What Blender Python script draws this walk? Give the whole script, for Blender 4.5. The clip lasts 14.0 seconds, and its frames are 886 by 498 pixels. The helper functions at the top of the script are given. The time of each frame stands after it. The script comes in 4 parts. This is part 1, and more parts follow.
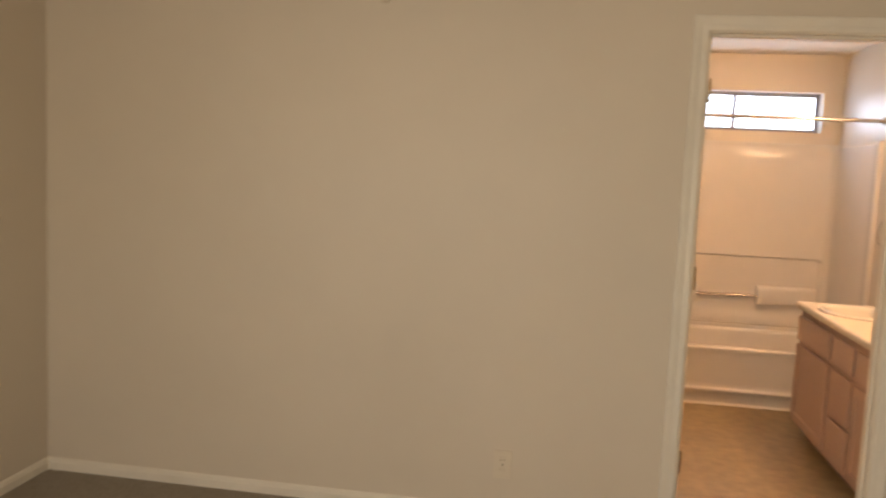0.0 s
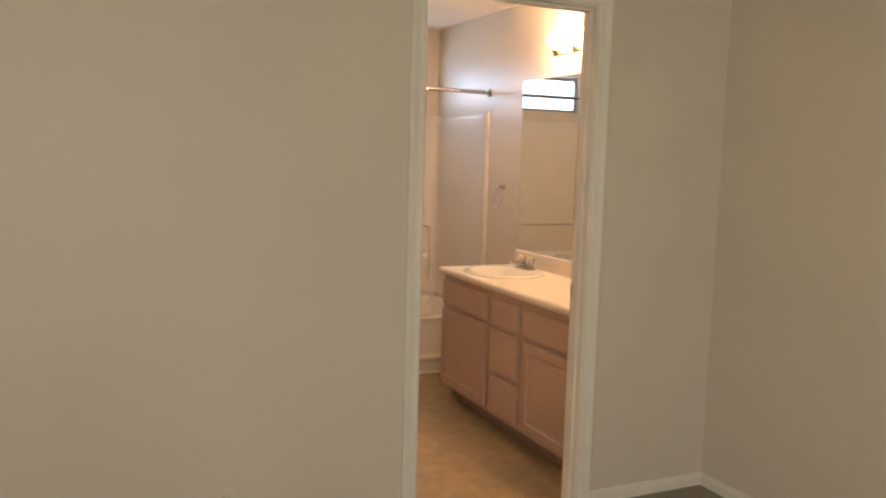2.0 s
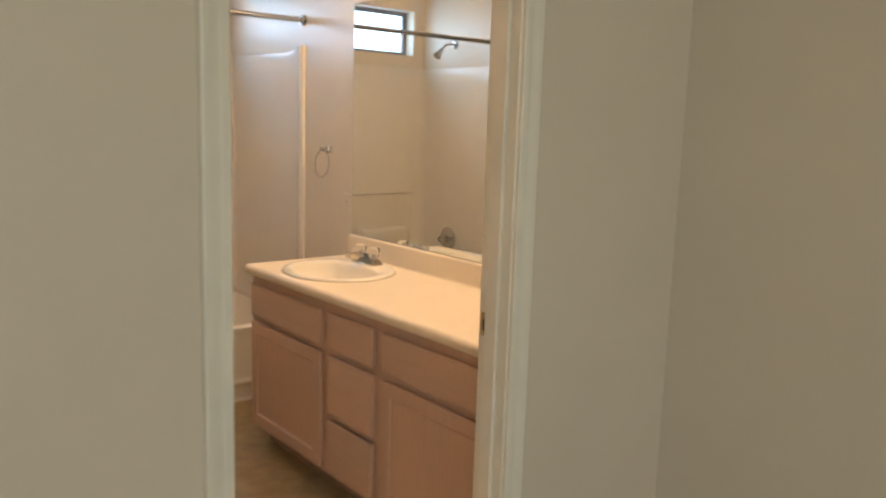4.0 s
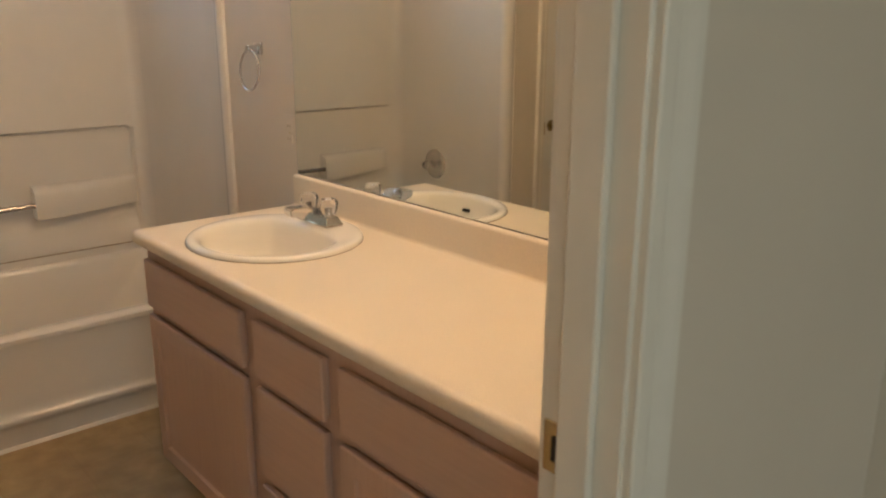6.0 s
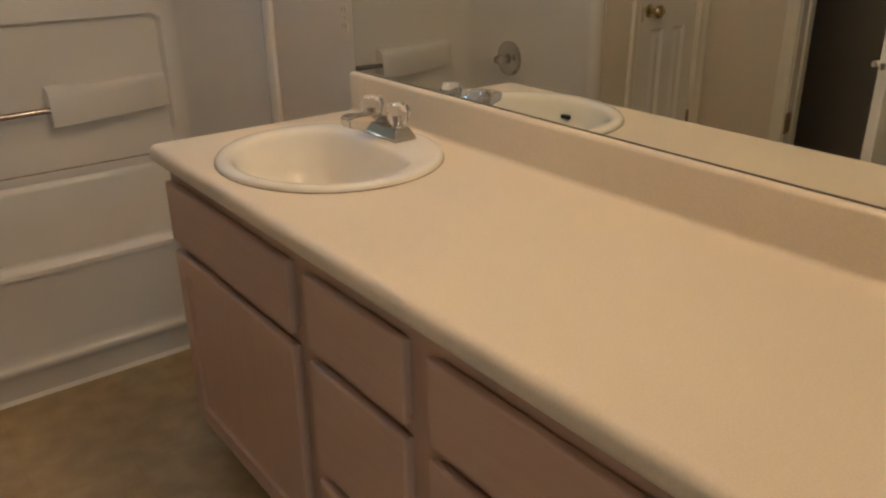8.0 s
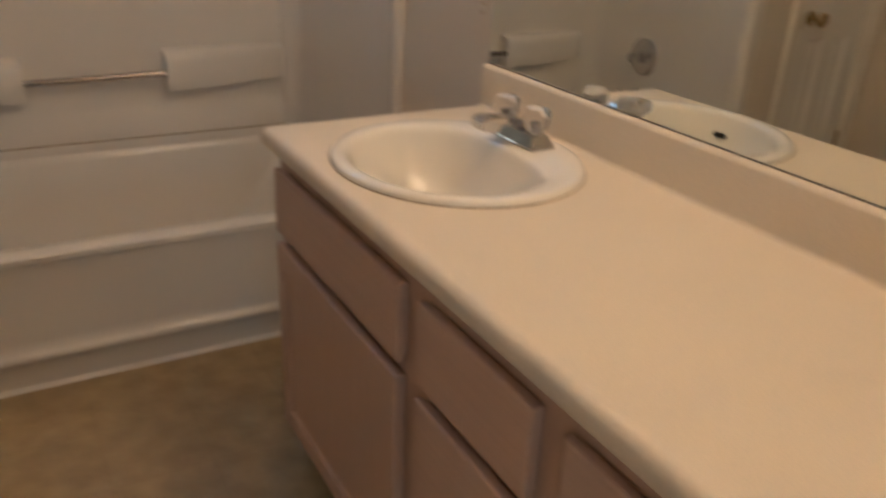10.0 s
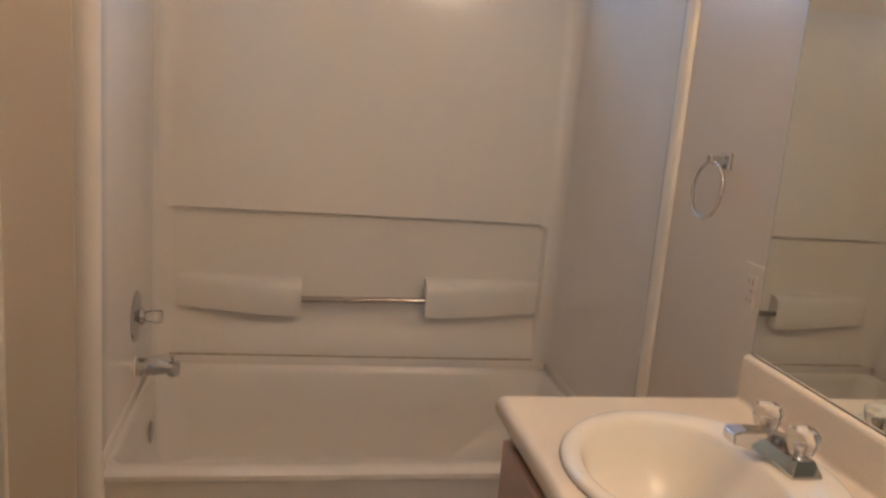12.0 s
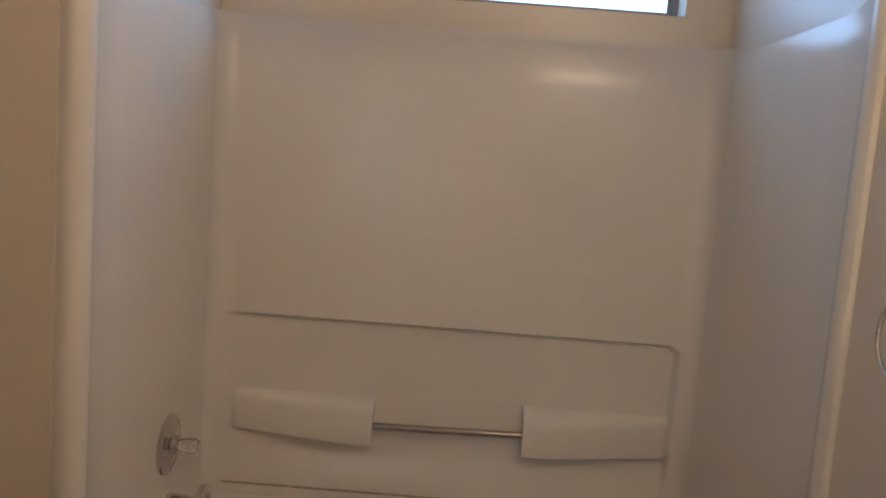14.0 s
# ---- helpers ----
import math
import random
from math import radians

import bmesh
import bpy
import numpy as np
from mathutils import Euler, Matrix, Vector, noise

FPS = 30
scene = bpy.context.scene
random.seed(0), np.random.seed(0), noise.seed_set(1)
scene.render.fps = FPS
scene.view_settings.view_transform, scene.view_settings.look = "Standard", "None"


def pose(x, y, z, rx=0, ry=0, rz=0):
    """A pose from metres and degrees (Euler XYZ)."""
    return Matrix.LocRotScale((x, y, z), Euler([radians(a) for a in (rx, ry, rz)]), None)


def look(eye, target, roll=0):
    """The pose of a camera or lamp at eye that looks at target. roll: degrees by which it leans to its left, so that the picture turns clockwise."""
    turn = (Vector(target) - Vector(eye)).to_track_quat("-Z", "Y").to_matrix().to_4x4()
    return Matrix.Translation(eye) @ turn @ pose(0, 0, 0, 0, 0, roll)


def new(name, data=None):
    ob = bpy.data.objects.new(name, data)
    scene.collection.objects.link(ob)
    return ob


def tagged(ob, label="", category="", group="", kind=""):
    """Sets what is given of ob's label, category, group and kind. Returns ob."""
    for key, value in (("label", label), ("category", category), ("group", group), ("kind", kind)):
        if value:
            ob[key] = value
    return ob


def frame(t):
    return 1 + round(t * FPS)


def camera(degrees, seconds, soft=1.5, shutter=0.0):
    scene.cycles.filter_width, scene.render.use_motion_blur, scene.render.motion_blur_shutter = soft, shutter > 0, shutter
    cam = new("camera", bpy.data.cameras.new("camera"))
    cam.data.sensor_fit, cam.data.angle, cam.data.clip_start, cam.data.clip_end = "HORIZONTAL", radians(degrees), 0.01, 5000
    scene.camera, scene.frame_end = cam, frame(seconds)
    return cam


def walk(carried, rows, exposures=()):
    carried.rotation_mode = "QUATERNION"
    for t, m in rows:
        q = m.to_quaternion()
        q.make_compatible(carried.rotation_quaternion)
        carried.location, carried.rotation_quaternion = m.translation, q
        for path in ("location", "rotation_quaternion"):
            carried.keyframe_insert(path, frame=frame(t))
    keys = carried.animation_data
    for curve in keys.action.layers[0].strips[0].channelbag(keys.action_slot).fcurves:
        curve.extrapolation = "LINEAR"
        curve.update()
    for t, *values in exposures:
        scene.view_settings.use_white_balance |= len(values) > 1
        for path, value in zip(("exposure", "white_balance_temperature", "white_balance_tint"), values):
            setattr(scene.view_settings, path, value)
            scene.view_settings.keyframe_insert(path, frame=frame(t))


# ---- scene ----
SKY, BATH_W, BED_W, BULB_L = 0.15, 6.6, 35.2, 143.0
cam = camera(58.0, 14.0, soft=2.1, shutter=0.5)
PATH = [
    (0, (-1.893, -3.13, 1.494), (-2.2, -1.164, 1.29), 2.7),
    (0.5, (-2.029, -3.001, 1.458), (-2.05, -1.01, 1.268), 1.1),
    (1, (-2.245, -2.867, 1.471), (-1.948, -0.9, 1.264), 0.6),
    (1.5, (-2.467, -2.753, 1.46), (-1.857, -0.861, 1.236), 2.0),
    (2, (-2.512, -2.576, 1.45), (-1.688, -0.767, 1.228), 1.6),
    (2.5, (-2.433, -2.343, 1.452), (-1.491, -0.591, 1.243), 0.7),
    (3, (-2.344, -2.042, 1.456), (-1.298, -0.352, 1.234), 0.3),
    (3.5, (-2.231, -1.634, 1.475), (-1.055, -0.041, 1.194), 1.6),
    (4, (-2.026, -1.323, 1.43), (-0.768, 0.2, 1.117), 1.8),
    (4.2, (-1.948, -1.207, 1.417), (-0.662, 0.29, 1.092), 2.0),
    (6.3, (-1.24, -0.296, 1.361), (-0.001, 1.16, 0.774), 0.0),
    (6.5, (-1.214, -0.229, 1.355), (0.01, 1.228, 0.74), -0.1),
    (7, (-1.149, -0.092, 1.313), (0.038, 1.374, 0.645), -0.2),
    (7.5, (-1.112, -0.017, 1.313), (0.028, 1.446, 0.565), -0.6),
    (7.7, (-1.091, 0.011, 1.293), (0.031, 1.479, 0.528), -0.9),
    (9.8, (-1.0, 0.246, 1.239), (0.02, 1.746, 0.397), 3.0),
    (10, (-1.006, 0.259, 1.265), (-0.083, 1.83, 0.44), 2.8),
    (10.5, (-1.027, 0.284, 1.323), (-0.395, 2.03, 0.579), 1.7),
    (11, (-1.004, 0.309, 1.346), (-0.568, 2.157, 0.72), 1.9),
    (11.5, (-0.983, 0.318, 1.374), (-0.592, 2.213, 0.865), 3.6),
    (12, (-0.953, 0.356, 1.392), (-0.579, 2.282, 1.001), 4.7),
    (12.5, (-0.94, 0.452, 1.405), (-0.611, 2.402, 1.107), 5.1),
    (13, (-0.869, 0.603, 1.453), (-0.659, 2.574, 1.182), 4.6),
    (13.5, (-0.773, 0.734, 1.441), (-0.71, 2.721, 1.219), 4.7),
    (14, (-0.717, 0.829, 1.433), (-0.741, 2.816, 1.203), 4.4),
]
EXPOSURES = [(0.0, 0.10, 7050, 21), (0.9, 0.03, 6700, 19), (1.5, -0.03, 6500, 17), (3.0, 0.05, 6050, 11), (4.2, 0.0, 5850, 6), (6.3, -0.36, 5400, 4), (6.5, -0.38, 5330, 3), (7.0, -0.56, 5180, 1), (7.5, -0.66, 5110, 1), (9.8, -0.77, 5130, 6), (11.0, -0.40, 5150, 9), (11.6, -0.45, 5150, 9), (12.2, -0.53, 5120, 10), (13.0, -0.72, 5080, 9), (14.0, -0.85, 5030, 7)]
walk(cam, [(t, look(eye, target, roll)) for t, eye, target, roll in PATH], EXPOSURES)

# ---- world, sun, window light ----
world = bpy.data.worlds.new("sky")
scene.world = world
world.use_nodes = True
wn = world.node_tree
sky = wn.nodes.new("ShaderNodeTexSky")
sky.sky_type = "NISHITA"
sky.sun_disc = False
sky.sun_elevation = radians(52)
sky.sun_rotation = radians(100)
wn.links.new(sky.outputs["Color"], wn.nodes["Background"].inputs["Color"])
wn.nodes["Background"].inputs["Strength"].default_value = SKY
sun_data = bpy.data.lights.new("sun", "SUN")
sun_data.energy, sun_data.angle, sun_data.color = 3.0, radians(0.5), (1.0, 0.95, 0.88)
sun = new("sun", sun_data)
sun.matrix_world = look((6, -1.0, 8), (0, 0, 0))


def window_lamp(name, place, target, wide, high, watts, colour):
    data = bpy.data.lights.new(name, "AREA")
    data.shape, data.size, data.size_y, data.energy, data.color = "RECTANGLE", wide, high, watts, colour
    ob = new(name, data)
    ob.matrix_world = look(place, target)
    return ob


window_lamp("bath_window_light", (-0.725, 3.262, 2.014), (-0.725, 2.0, 2.014), 1.19, 0.275, BATH_W, (0.60, 0.78, 1.0))
window_lamp("bedroom_window_light", (-2.65, -5.25, 1.48), (-2.65, 0.0, 1.48), 2.0, 1.2, BED_W, (1.0, 0.965, 0.795))
# added fill from the west side, evens out the bedroom walls
window_lamp("bedroom_side_fill", (-4.165, -3.9, 1.48), (-1.0, -3.9, 1.48), 1.3, 1.15, BED_W * 1.08, (1.0, 0.965, 0.795))


# ---- materials ----
def mat(name, colour, rough=0.5, metal=0.0, vary=0.06, scale=3.0, bump=0.0, bscale=300.0, coat=0.0, spec=0.5, stain=0.0, sscale=1.2, stain_to=None):
    m = bpy.data.materials.new(name)
    m.use_nodes = True
    n, l = m.node_tree.nodes, m.node_tree.links
    b = n["Principled BSDF"]
    b.inputs["Roughness"].default_value, b.inputs["Metallic"].default_value = rough, metal
    b.inputs["Coat Weight"].default_value = coat
    b.inputs["Specular IOR Level"].default_value = spec
    co = n.new("ShaderNodeTexCoord")
    nz = n.new("ShaderNodeTexNoise")
    nz.inputs["Scale"].default_value, nz.inputs["Detail"].default_value = scale, 6.0
    l.new(co.outputs["Object"], nz.inputs["Vector"])
    rp = n.new("ShaderNodeValToRGB")
    lo = [max(0.0, c * (1 - vary)) for c in colour]
    hi = [min(1.0, c * (1 + vary)) for c in colour]
    rp.color_ramp.elements[0].position, rp.color_ramp.elements[1].position = 0.3, 0.7
    rp.color_ramp.elements[0].color, rp.color_ramp.elements[1].color = (*lo, 1), (*hi, 1)
    l.new(nz.outputs["Fac"], rp.inputs["Fac"])
    out = rp.outputs["Color"]
    if stain:
        n2 = n.new("ShaderNodeTexNoise")
        n2.inputs["Scale"].default_value, n2.inputs["Detail"].default_value = sscale, 4.0
        l.new(co.outputs["Object"], n2.inputs["Vector"])
        mr = n.new("ShaderNodeMapRange")
        mr.inputs["From Min"].default_value, mr.inputs["From Max"].default_value = 0.45, 0.75
        mr.inputs["To Max"].default_value = stain
        l.new(n2.outputs["Fac"], mr.inputs["Value"])
        mx = n.new("ShaderNodeMix")
        mx.data_type = "RGBA"
        l.new(mr.outputs["Result"], mx.inputs["Factor"])
        l.new(out, mx.inputs["A"])
        mx.inputs["B"].default_value = (*(stain_to or [c * 0.6 for c in colour]), 1)
        out = mx.outputs["Result"]
    l.new(out, b.inputs["Base Color"])
    rr = n.new("ShaderNodeMapRange")
    rr.inputs["To Min"].default_value, rr.inputs["To Max"].default_value = max(0.02, rough * 0.85), min(1.0, rough * 1.15)
    l.new(nz.outputs["Fac"], rr.inputs["Value"])
    l.new(rr.outputs["Result"], b.inputs["Roughness"])
    if bump:
        n3 = n.new("ShaderNodeTexNoise")
        n3.inputs["Scale"].default_value, n3.inputs["Detail"].default_value = bscale, 3.0
        l.new(co.outputs["Object"], n3.inputs["Vector"])
        bp = n.new("ShaderNodeBump")
        bp.inputs["Strength"].default_value, bp.inputs["Distance"].default_value = bump, 0.002
        l.new(n3.outputs["Fac"], bp.inputs["Height"])
        l.new(bp.outputs["Normal"], b.inputs["Normal"])
    return m


def wood_mat(name, light, dark, rough, along):
    """Pickled oak: fine streaks that run along one axis ('y' or 'z')."""
    m = bpy.data.materials.new(name)
    m.use_nodes = True
    n, l = m.node_tree.nodes, m.node_tree.links
    b = n["Principled BSDF"]
    b.inputs["Roughness"].default_value = rough
    co, mp = n.new("ShaderNodeTexCoord"), n.new("ShaderNodeMapping")
    mp.inputs["Scale"].default_value = (60, 3, 60) if along == "y" else (60, 60, 3)
    info = n.new("ShaderNodeObjectInfo")
    add = n.new("ShaderNodeVectorMath")
    l.new(co.outputs["Object"], mp.inputs["Vector"])
    l.new(mp.outputs["Vector"], add.inputs[0])
    l.new(info.outputs["Random"], add.inputs[1])
    nz = n.new("ShaderNodeTexNoise")
    nz.inputs["Scale"].default_value, nz.inputs["Detail"].default_value = 1.6, 8.0
    l.new(add.outputs["Vector"], nz.inputs["Vector"])
    n2 = n.new("ShaderNodeTexNoise")
    n2.inputs["Scale"].default_value = 4.0
    l.new(co.outputs["Object"], n2.inputs["Vector"])
    mth = n.new("ShaderNodeMath")
    mth.operation = "MULTIPLY_ADD"
    l.new(n2.outputs["Fac"], mth.inputs[0])
    mth.inputs[1].default_value = 0.35
    l.new(nz.outputs["Fac"], mth.inputs[2])
    rp = n.new("ShaderNodeValToRGB")
    rp.color_ramp.elements[0].position, rp.color_ramp.elements[1].position = 0.42, 0.86
    rp.color_ramp.elements[0].color, rp.color_ramp.elements[1].color = (*dark, 1), (*light, 1)
    l.new(mth.outputs["Value"], rp.inputs["Fac"])
    l.new(rp.outputs["Color"], b.inputs["Base Color"])
    bp = n.new("ShaderNodeBump")
    bp.inputs["Strength"].default_value, bp.inputs["Distance"].default_value = 0.15, 0.001
    l.new(nz.outputs["Fac"], bp.inputs["Height"])
    l.new(bp.outputs["Normal"], b.inputs["Normal"])
    return m


def glow_mat(name, colour, strength):
    m = bpy.data.materials.new(name)
    m.use_nodes = True
    b = m.node_tree.nodes["Principled BSDF"]
    b.inputs["Base Color"].default_value = (0.9, 0.9, 0.88, 1)
    b.inputs["Emission Color"].default_value = (*colour, 1)
    b.inputs["Emission Strength"].default_value = strength
    return m


def glass_mat(name, rough=0.0, ior=1.45, tint=(1, 1, 1), clear=1.0):
    m = bpy.data.materials.new(name)
    m.use_nodes = True
    b = m.node_tree.nodes["Principled BSDF"]
    b.inputs["Base Color"].default_value = (*tint, 1)
    b.inputs["Transmission Weight"].default_value, b.inputs["Roughness"].default_value, b.inputs["IOR"].default_value = clear, rough, ior
    return m


def vinyl_mat():
    """Sheet vinyl: mottled tan with faint square tile outlines."""
    m = mat("sheet_vinyl", (0.40, 0.305, 0.168), 0.42, vary=0.17, scale=14.0, stain=0.5, sscale=3.2, stain_to=(0.29, 0.225, 0.13))
    n, l = m.node_tree.nodes, m.node_tree.links
    b = n["Principled BSDF"]
    src = b.inputs["Base Color"].links[0].from_socket
    br = n.new("ShaderNodeTexBrick")
    br.offset = 0.0
    br.inputs["Color1"].default_value = br.inputs["Color2"].default_value = (1, 1, 1, 1)
    br.inputs["Mortar"].default_value = (0.95, 0.945, 0.93, 1)
    br.inputs["Scale"].default_value, br.inputs["Mortar Size"].default_value = 1.0, 0.004
    br.inputs["Mortar Smooth"].default_value = 0.5
    br.inputs["Brick Width"].default_value = br.inputs["Row Height"].default_value = 0.2286
    co = n.new("ShaderNodeTexCoord")
    l.new(co.outputs["Object"], br.inputs["Vector"])
    mx = n.new("ShaderNodeMix")
    mx.data_type, mx.blend_type = "RGBA", "MULTIPLY"
    mx.inputs["Factor"].default_value = 1.0
    l.new(src, mx.inputs["A"])
    l.new(br.outputs["Color"], mx.inputs["B"])
    l.new(mx.outputs["Result"], b.inputs["Base Color"])
    return m


PAINT = mat("wall_paint", (0.70, 0.63, 0.53), 0.44, vary=0.025, scale=1.3, bump=0.25, bscale=180, stain=0.05, sscale=2.2)
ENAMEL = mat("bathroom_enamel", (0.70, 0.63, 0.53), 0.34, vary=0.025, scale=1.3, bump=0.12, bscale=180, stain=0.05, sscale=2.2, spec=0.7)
CEIL = mat("ceiling_paint", (0.78, 0.70, 0.575), 0.8, vary=0.03, scale=2.0, bump=0.5, bscale=120)
TRIM = mat("trim_paint", (0.82, 0.775, 0.685), 0.34, vary=0.03, scale=7.0, bump=0.08, bscale=90, stain=0.10, sscale=9.0)
DOORW = mat("door_paint", (0.79, 0.77, 0.73), 0.35, vary=0.03, scale=5.0, bump=0.1, bscale=150)
CARPET = mat("carpet", (0.33, 0.295, 0.25), 0.95, vary=0.35, scale=160.0, bump=1.0, bscale=420, stain=0.3, sscale=4.0, spec=0.1)
VINYL = vinyl_mat()
ACRYL = mat("white_fibreglass", (0.76, 0.725, 0.675), 0.22, vary=0.015, scale=4.0, bump=0.03, bscale=25, spec=0.55)
LAMIN = mat("laminate", (0.765, 0.675, 0.535), 0.50, vary=0.05, scale=320.0, stain=0.06, sscale=6.0)
CHINA = mat("vitreous_china", (0.85, 0.815, 0.745), 0.19, vary=0.015, scale=5.0)
OAK_Y = wood_mat("pickled_oak_level", (0.56, 0.388, 0.292), (0.52, 0.352, 0.262), 0.42, "y")
OAK_Z = wood_mat("pickled_oak_upright", (0.56, 0.388, 0.292), (0.52, 0.352, 0.262), 0.42, "z")
# the oak colour darkened to carry the shade under the cabinet
OAK_DARK = mat("oak_toe_shade", (0.30, 0.20, 0.15), 0.6, vary=0.15, scale=20.0)
CHROME = mat("chrome", (0.60, 0.585, 0.57), 0.09, metal=1.0, vary=0.03, scale=20.0)
STEEL = mat("dull_steel", (0.34, 0.31, 0.29), 0.2, metal=1.0, vary=0.05, scale=20.0)
BRASS = mat("brass", (0.66, 0.55, 0.32), 0.22, metal=1.0, vary=0.1, scale=30.0)
BRONZE = mat("dull_brass", (0.36, 0.27, 0.15), 0.38, metal=1.0, vary=0.2, scale=40.0)
MIRROR = mat("mirror_silver", (0.77, 0.79, 0.75), 0.012, metal=1.0, vary=0.004, scale=2.0)
GROUND = mat("ground_glass_edge", (0.80, 0.83, 0.80), 0.16, metal=0.5, vary=0.05, scale=40)
MIRROR_EDGE = mat("mirror_edge", (0.16, 0.15, 0.13), 0.3, vary=0.2, scale=40)
ALU = mat("window_aluminium", (0.25, 0.25, 0.27), 0.45, metal=0.3, vary=0.05, scale=15.0)
DARK = mat("dark_hole", (0.02, 0.018, 0.015), 0.6, vary=0.2, scale=20.0)
# much darker than the room paint: the closets' gloom is in this colour
CLOSET = mat("closet_wall_shaded", (0.30, 0.27, 0.23), 0.8, vary=0.05, scale=2.0)
IVORY = mat("ivory_plastic", (0.74, 0.665, 0.55), 0.35, vary=0.02, scale=10)
CAULK = mat("grimy_caulk", (0.36, 0.29, 0.21), 0.6, vary=0.3, scale=30.0)
CRYSTAL = glass_mat("clear_acrylic", 0.05, 1.33, (0.98, 0.97, 0.95), 0.94)
PANE = glass_mat("window_glass", 0.0, 1.45)
BULB = glow_mat("lit_bulb", (1.0, 0.635, 0.335), BULB_L)

# ---- building helpers ----
ORIGIN = {}


def thing(name, place, label, category, group="", kind=""):
    ob = new(name)
    ob.empty_display_size = 0.05
    ob.location = place
    ORIGIN[ob.name] = Vector(place)
    return tagged(ob, label, category, group, kind)


def part(name, bm, material, parent=None, label="", smooth=False):
    """Links a bmesh given in world places as one mesh under a thing or a part."""
    bmesh.ops.recalc_face_normals(bm, faces=bm.faces)
    at = ORIGIN[parent.name] if parent else Vector((0, 0, 0))
    bmesh.ops.translate(bm, verts=bm.verts, vec=-at)
    me = bpy.data.meshes.new(name)
    bm.to_mesh(me)
    bm.free()
    me.materials.append(material)
    if smooth:
        for p in me.polygons:
            p.use_smooth = True
        me.set_sharp_from_angle(angle=radians(38))
    ob = new(name, me)
    if parent:
        ob.parent = parent
    ORIGIN[ob.name] = at
    return tagged(ob, label) if label else ob


def structure(name, bm, material, label, category, smooth=False):
    return tagged(part(name, bm, material, None, "", smooth), label, category, "", "structure")


def box(bm, lo, hi, bevel=0.0, seg=2):
    made = bmesh.ops.create_cube(bm, size=1.0)["verts"]
    lo, hi = Vector(lo), Vector(hi)
    for v in made:
        v.co = Vector([(lo[k] + hi[k]) / 2 + v.co[k] * (hi[k] - lo[k]) for k in range(3)])
    if bevel:
        edges = list({e for v in made for e in v.link_edges})
        bmesh.ops.bevel(bm, geom=edges, offset=bevel, segments=seg, affect="EDGES", profile=0.5)
    return bm


def boxed(lo, hi, bevel=0.0, seg=2):
    return box(bmesh.new(), lo, hi, bevel, seg)


def lathe(bm, base, axis, profile, count=28):
    """Turns a profile of (radius, along) about an axis through base."""
    axis = Vector(axis).normalized()
    u = axis.orthogonal().normalized()
    w = axis.cross(u)
    rings = []
    for r, h in profile:
        c = Vector(base) + axis * h
        if r < 1e-6:
            rings.append([bm.verts.new(c)])
        else:
            rings.append([bm.verts.new(c + r * (math.cos(2 * math.pi * k / count) * u + math.sin(2 * math.pi * k / count) * w)) for k in range(count)])
    for a, b in zip(rings, rings[1:]):
        for k in range(count):
            j = (k + 1) % count
            if len(a) == 1 and len(b) > 1:
                bm.faces.new((a[0], b[k], b[j]))
            elif len(b) == 1 and len(a) > 1:
                bm.faces.new((a[k], a[j], b[0]))
            elif len(a) > 1:
                bm.faces.new((a[k], a[j], b[j], b[k]))
    for ring in (rings[0], rings[-1]):
        if len(ring) > 2:
            bm.faces.new(ring)
    return bm


def crown(base, axis, profile, lobes=8):
    """A clear tap knob: a turned shape whose sides are pressed into rounded flutes."""
    bm = lathe(bmesh.new(), (0, 0, 0), (0, 0, 1), profile, lobes * 4)
    for v in bm.verts:
        rad = math.hypot(v.co.x, v.co.y)
        if rad > 0.018:
            k = 1 - 0.10 * (0.5 - 0.5 * math.cos(lobes * math.atan2(v.co.y, v.co.x)))
            v.co.x, v.co.y = v.co.x * k, v.co.y * k
    bmesh.ops.transform(bm, verts=bm.verts, matrix=Matrix.Translation(base) @ Vector((0, 0, 1)).rotation_difference(Vector(axis)).to_matrix().to_4x4())
    return bm


def tube(bm, points, radius, count=14, closed=False):
    """A round bar along a line of points; radius may be a list."""
    pts = [Vector(p) for p in points]
    n = len(pts)
    rad = radius if isinstance(radius, (list, tuple)) else [radius] * n
    rings = []
    side = None
    for i, p in enumerate(pts):
        a = pts[(i - 1) % n] if closed or i else pts[0]
        b = pts[(i + 1) % n] if closed or i < n - 1 else pts[-1]
        d = (b - a).normalized()
        side = d.orthogonal().normalized() if side is None else (side - d * side.dot(d)).normalized()
        up = d.cross(side)
        rings.append([bm.verts.new(p + rad[i] * (math.cos(2 * math.pi * k / count) * side + math.sin(2 * math.pi * k / count) * up)) for k in range(count)])
    pairs = list(zip(rings, rings[1:])) + ([(rings[-1], rings[0])] if closed else [])
    for a, b in pairs:
        for k in range(count):
            bm.faces.new((a[k], a[(k + 1) % count], b[(k + 1) % count], b[k]))
    if not closed:
        bm.faces.new(rings[0])
        bm.faces.new(rings[-1])
    return bm


def prism(bm, outline, axis, lo, hi):
    """Pushes a closed outline (pairs) along an axis: for 'x' pairs are (y, z), for 'y' (x, z), for 'z' (x, y)."""
    def put(p, h):
        return {"x": (h, p[0], p[1]), "y": (p[0], h, p[1]), "z": (p[0], p[1], h)}[axis]
    a = [bm.verts.new(put(p, lo)) for p in outline]
    b = [bm.verts.new(put(p, hi)) for p in outline]
    n = len(outline)
    for k in range(n):
        bm.faces.new((a[k], a[(k + 1) % n], b[(k + 1) % n], b[k]))
    bm.faces.new(a)
    bm.faces.new(b)
    return bm


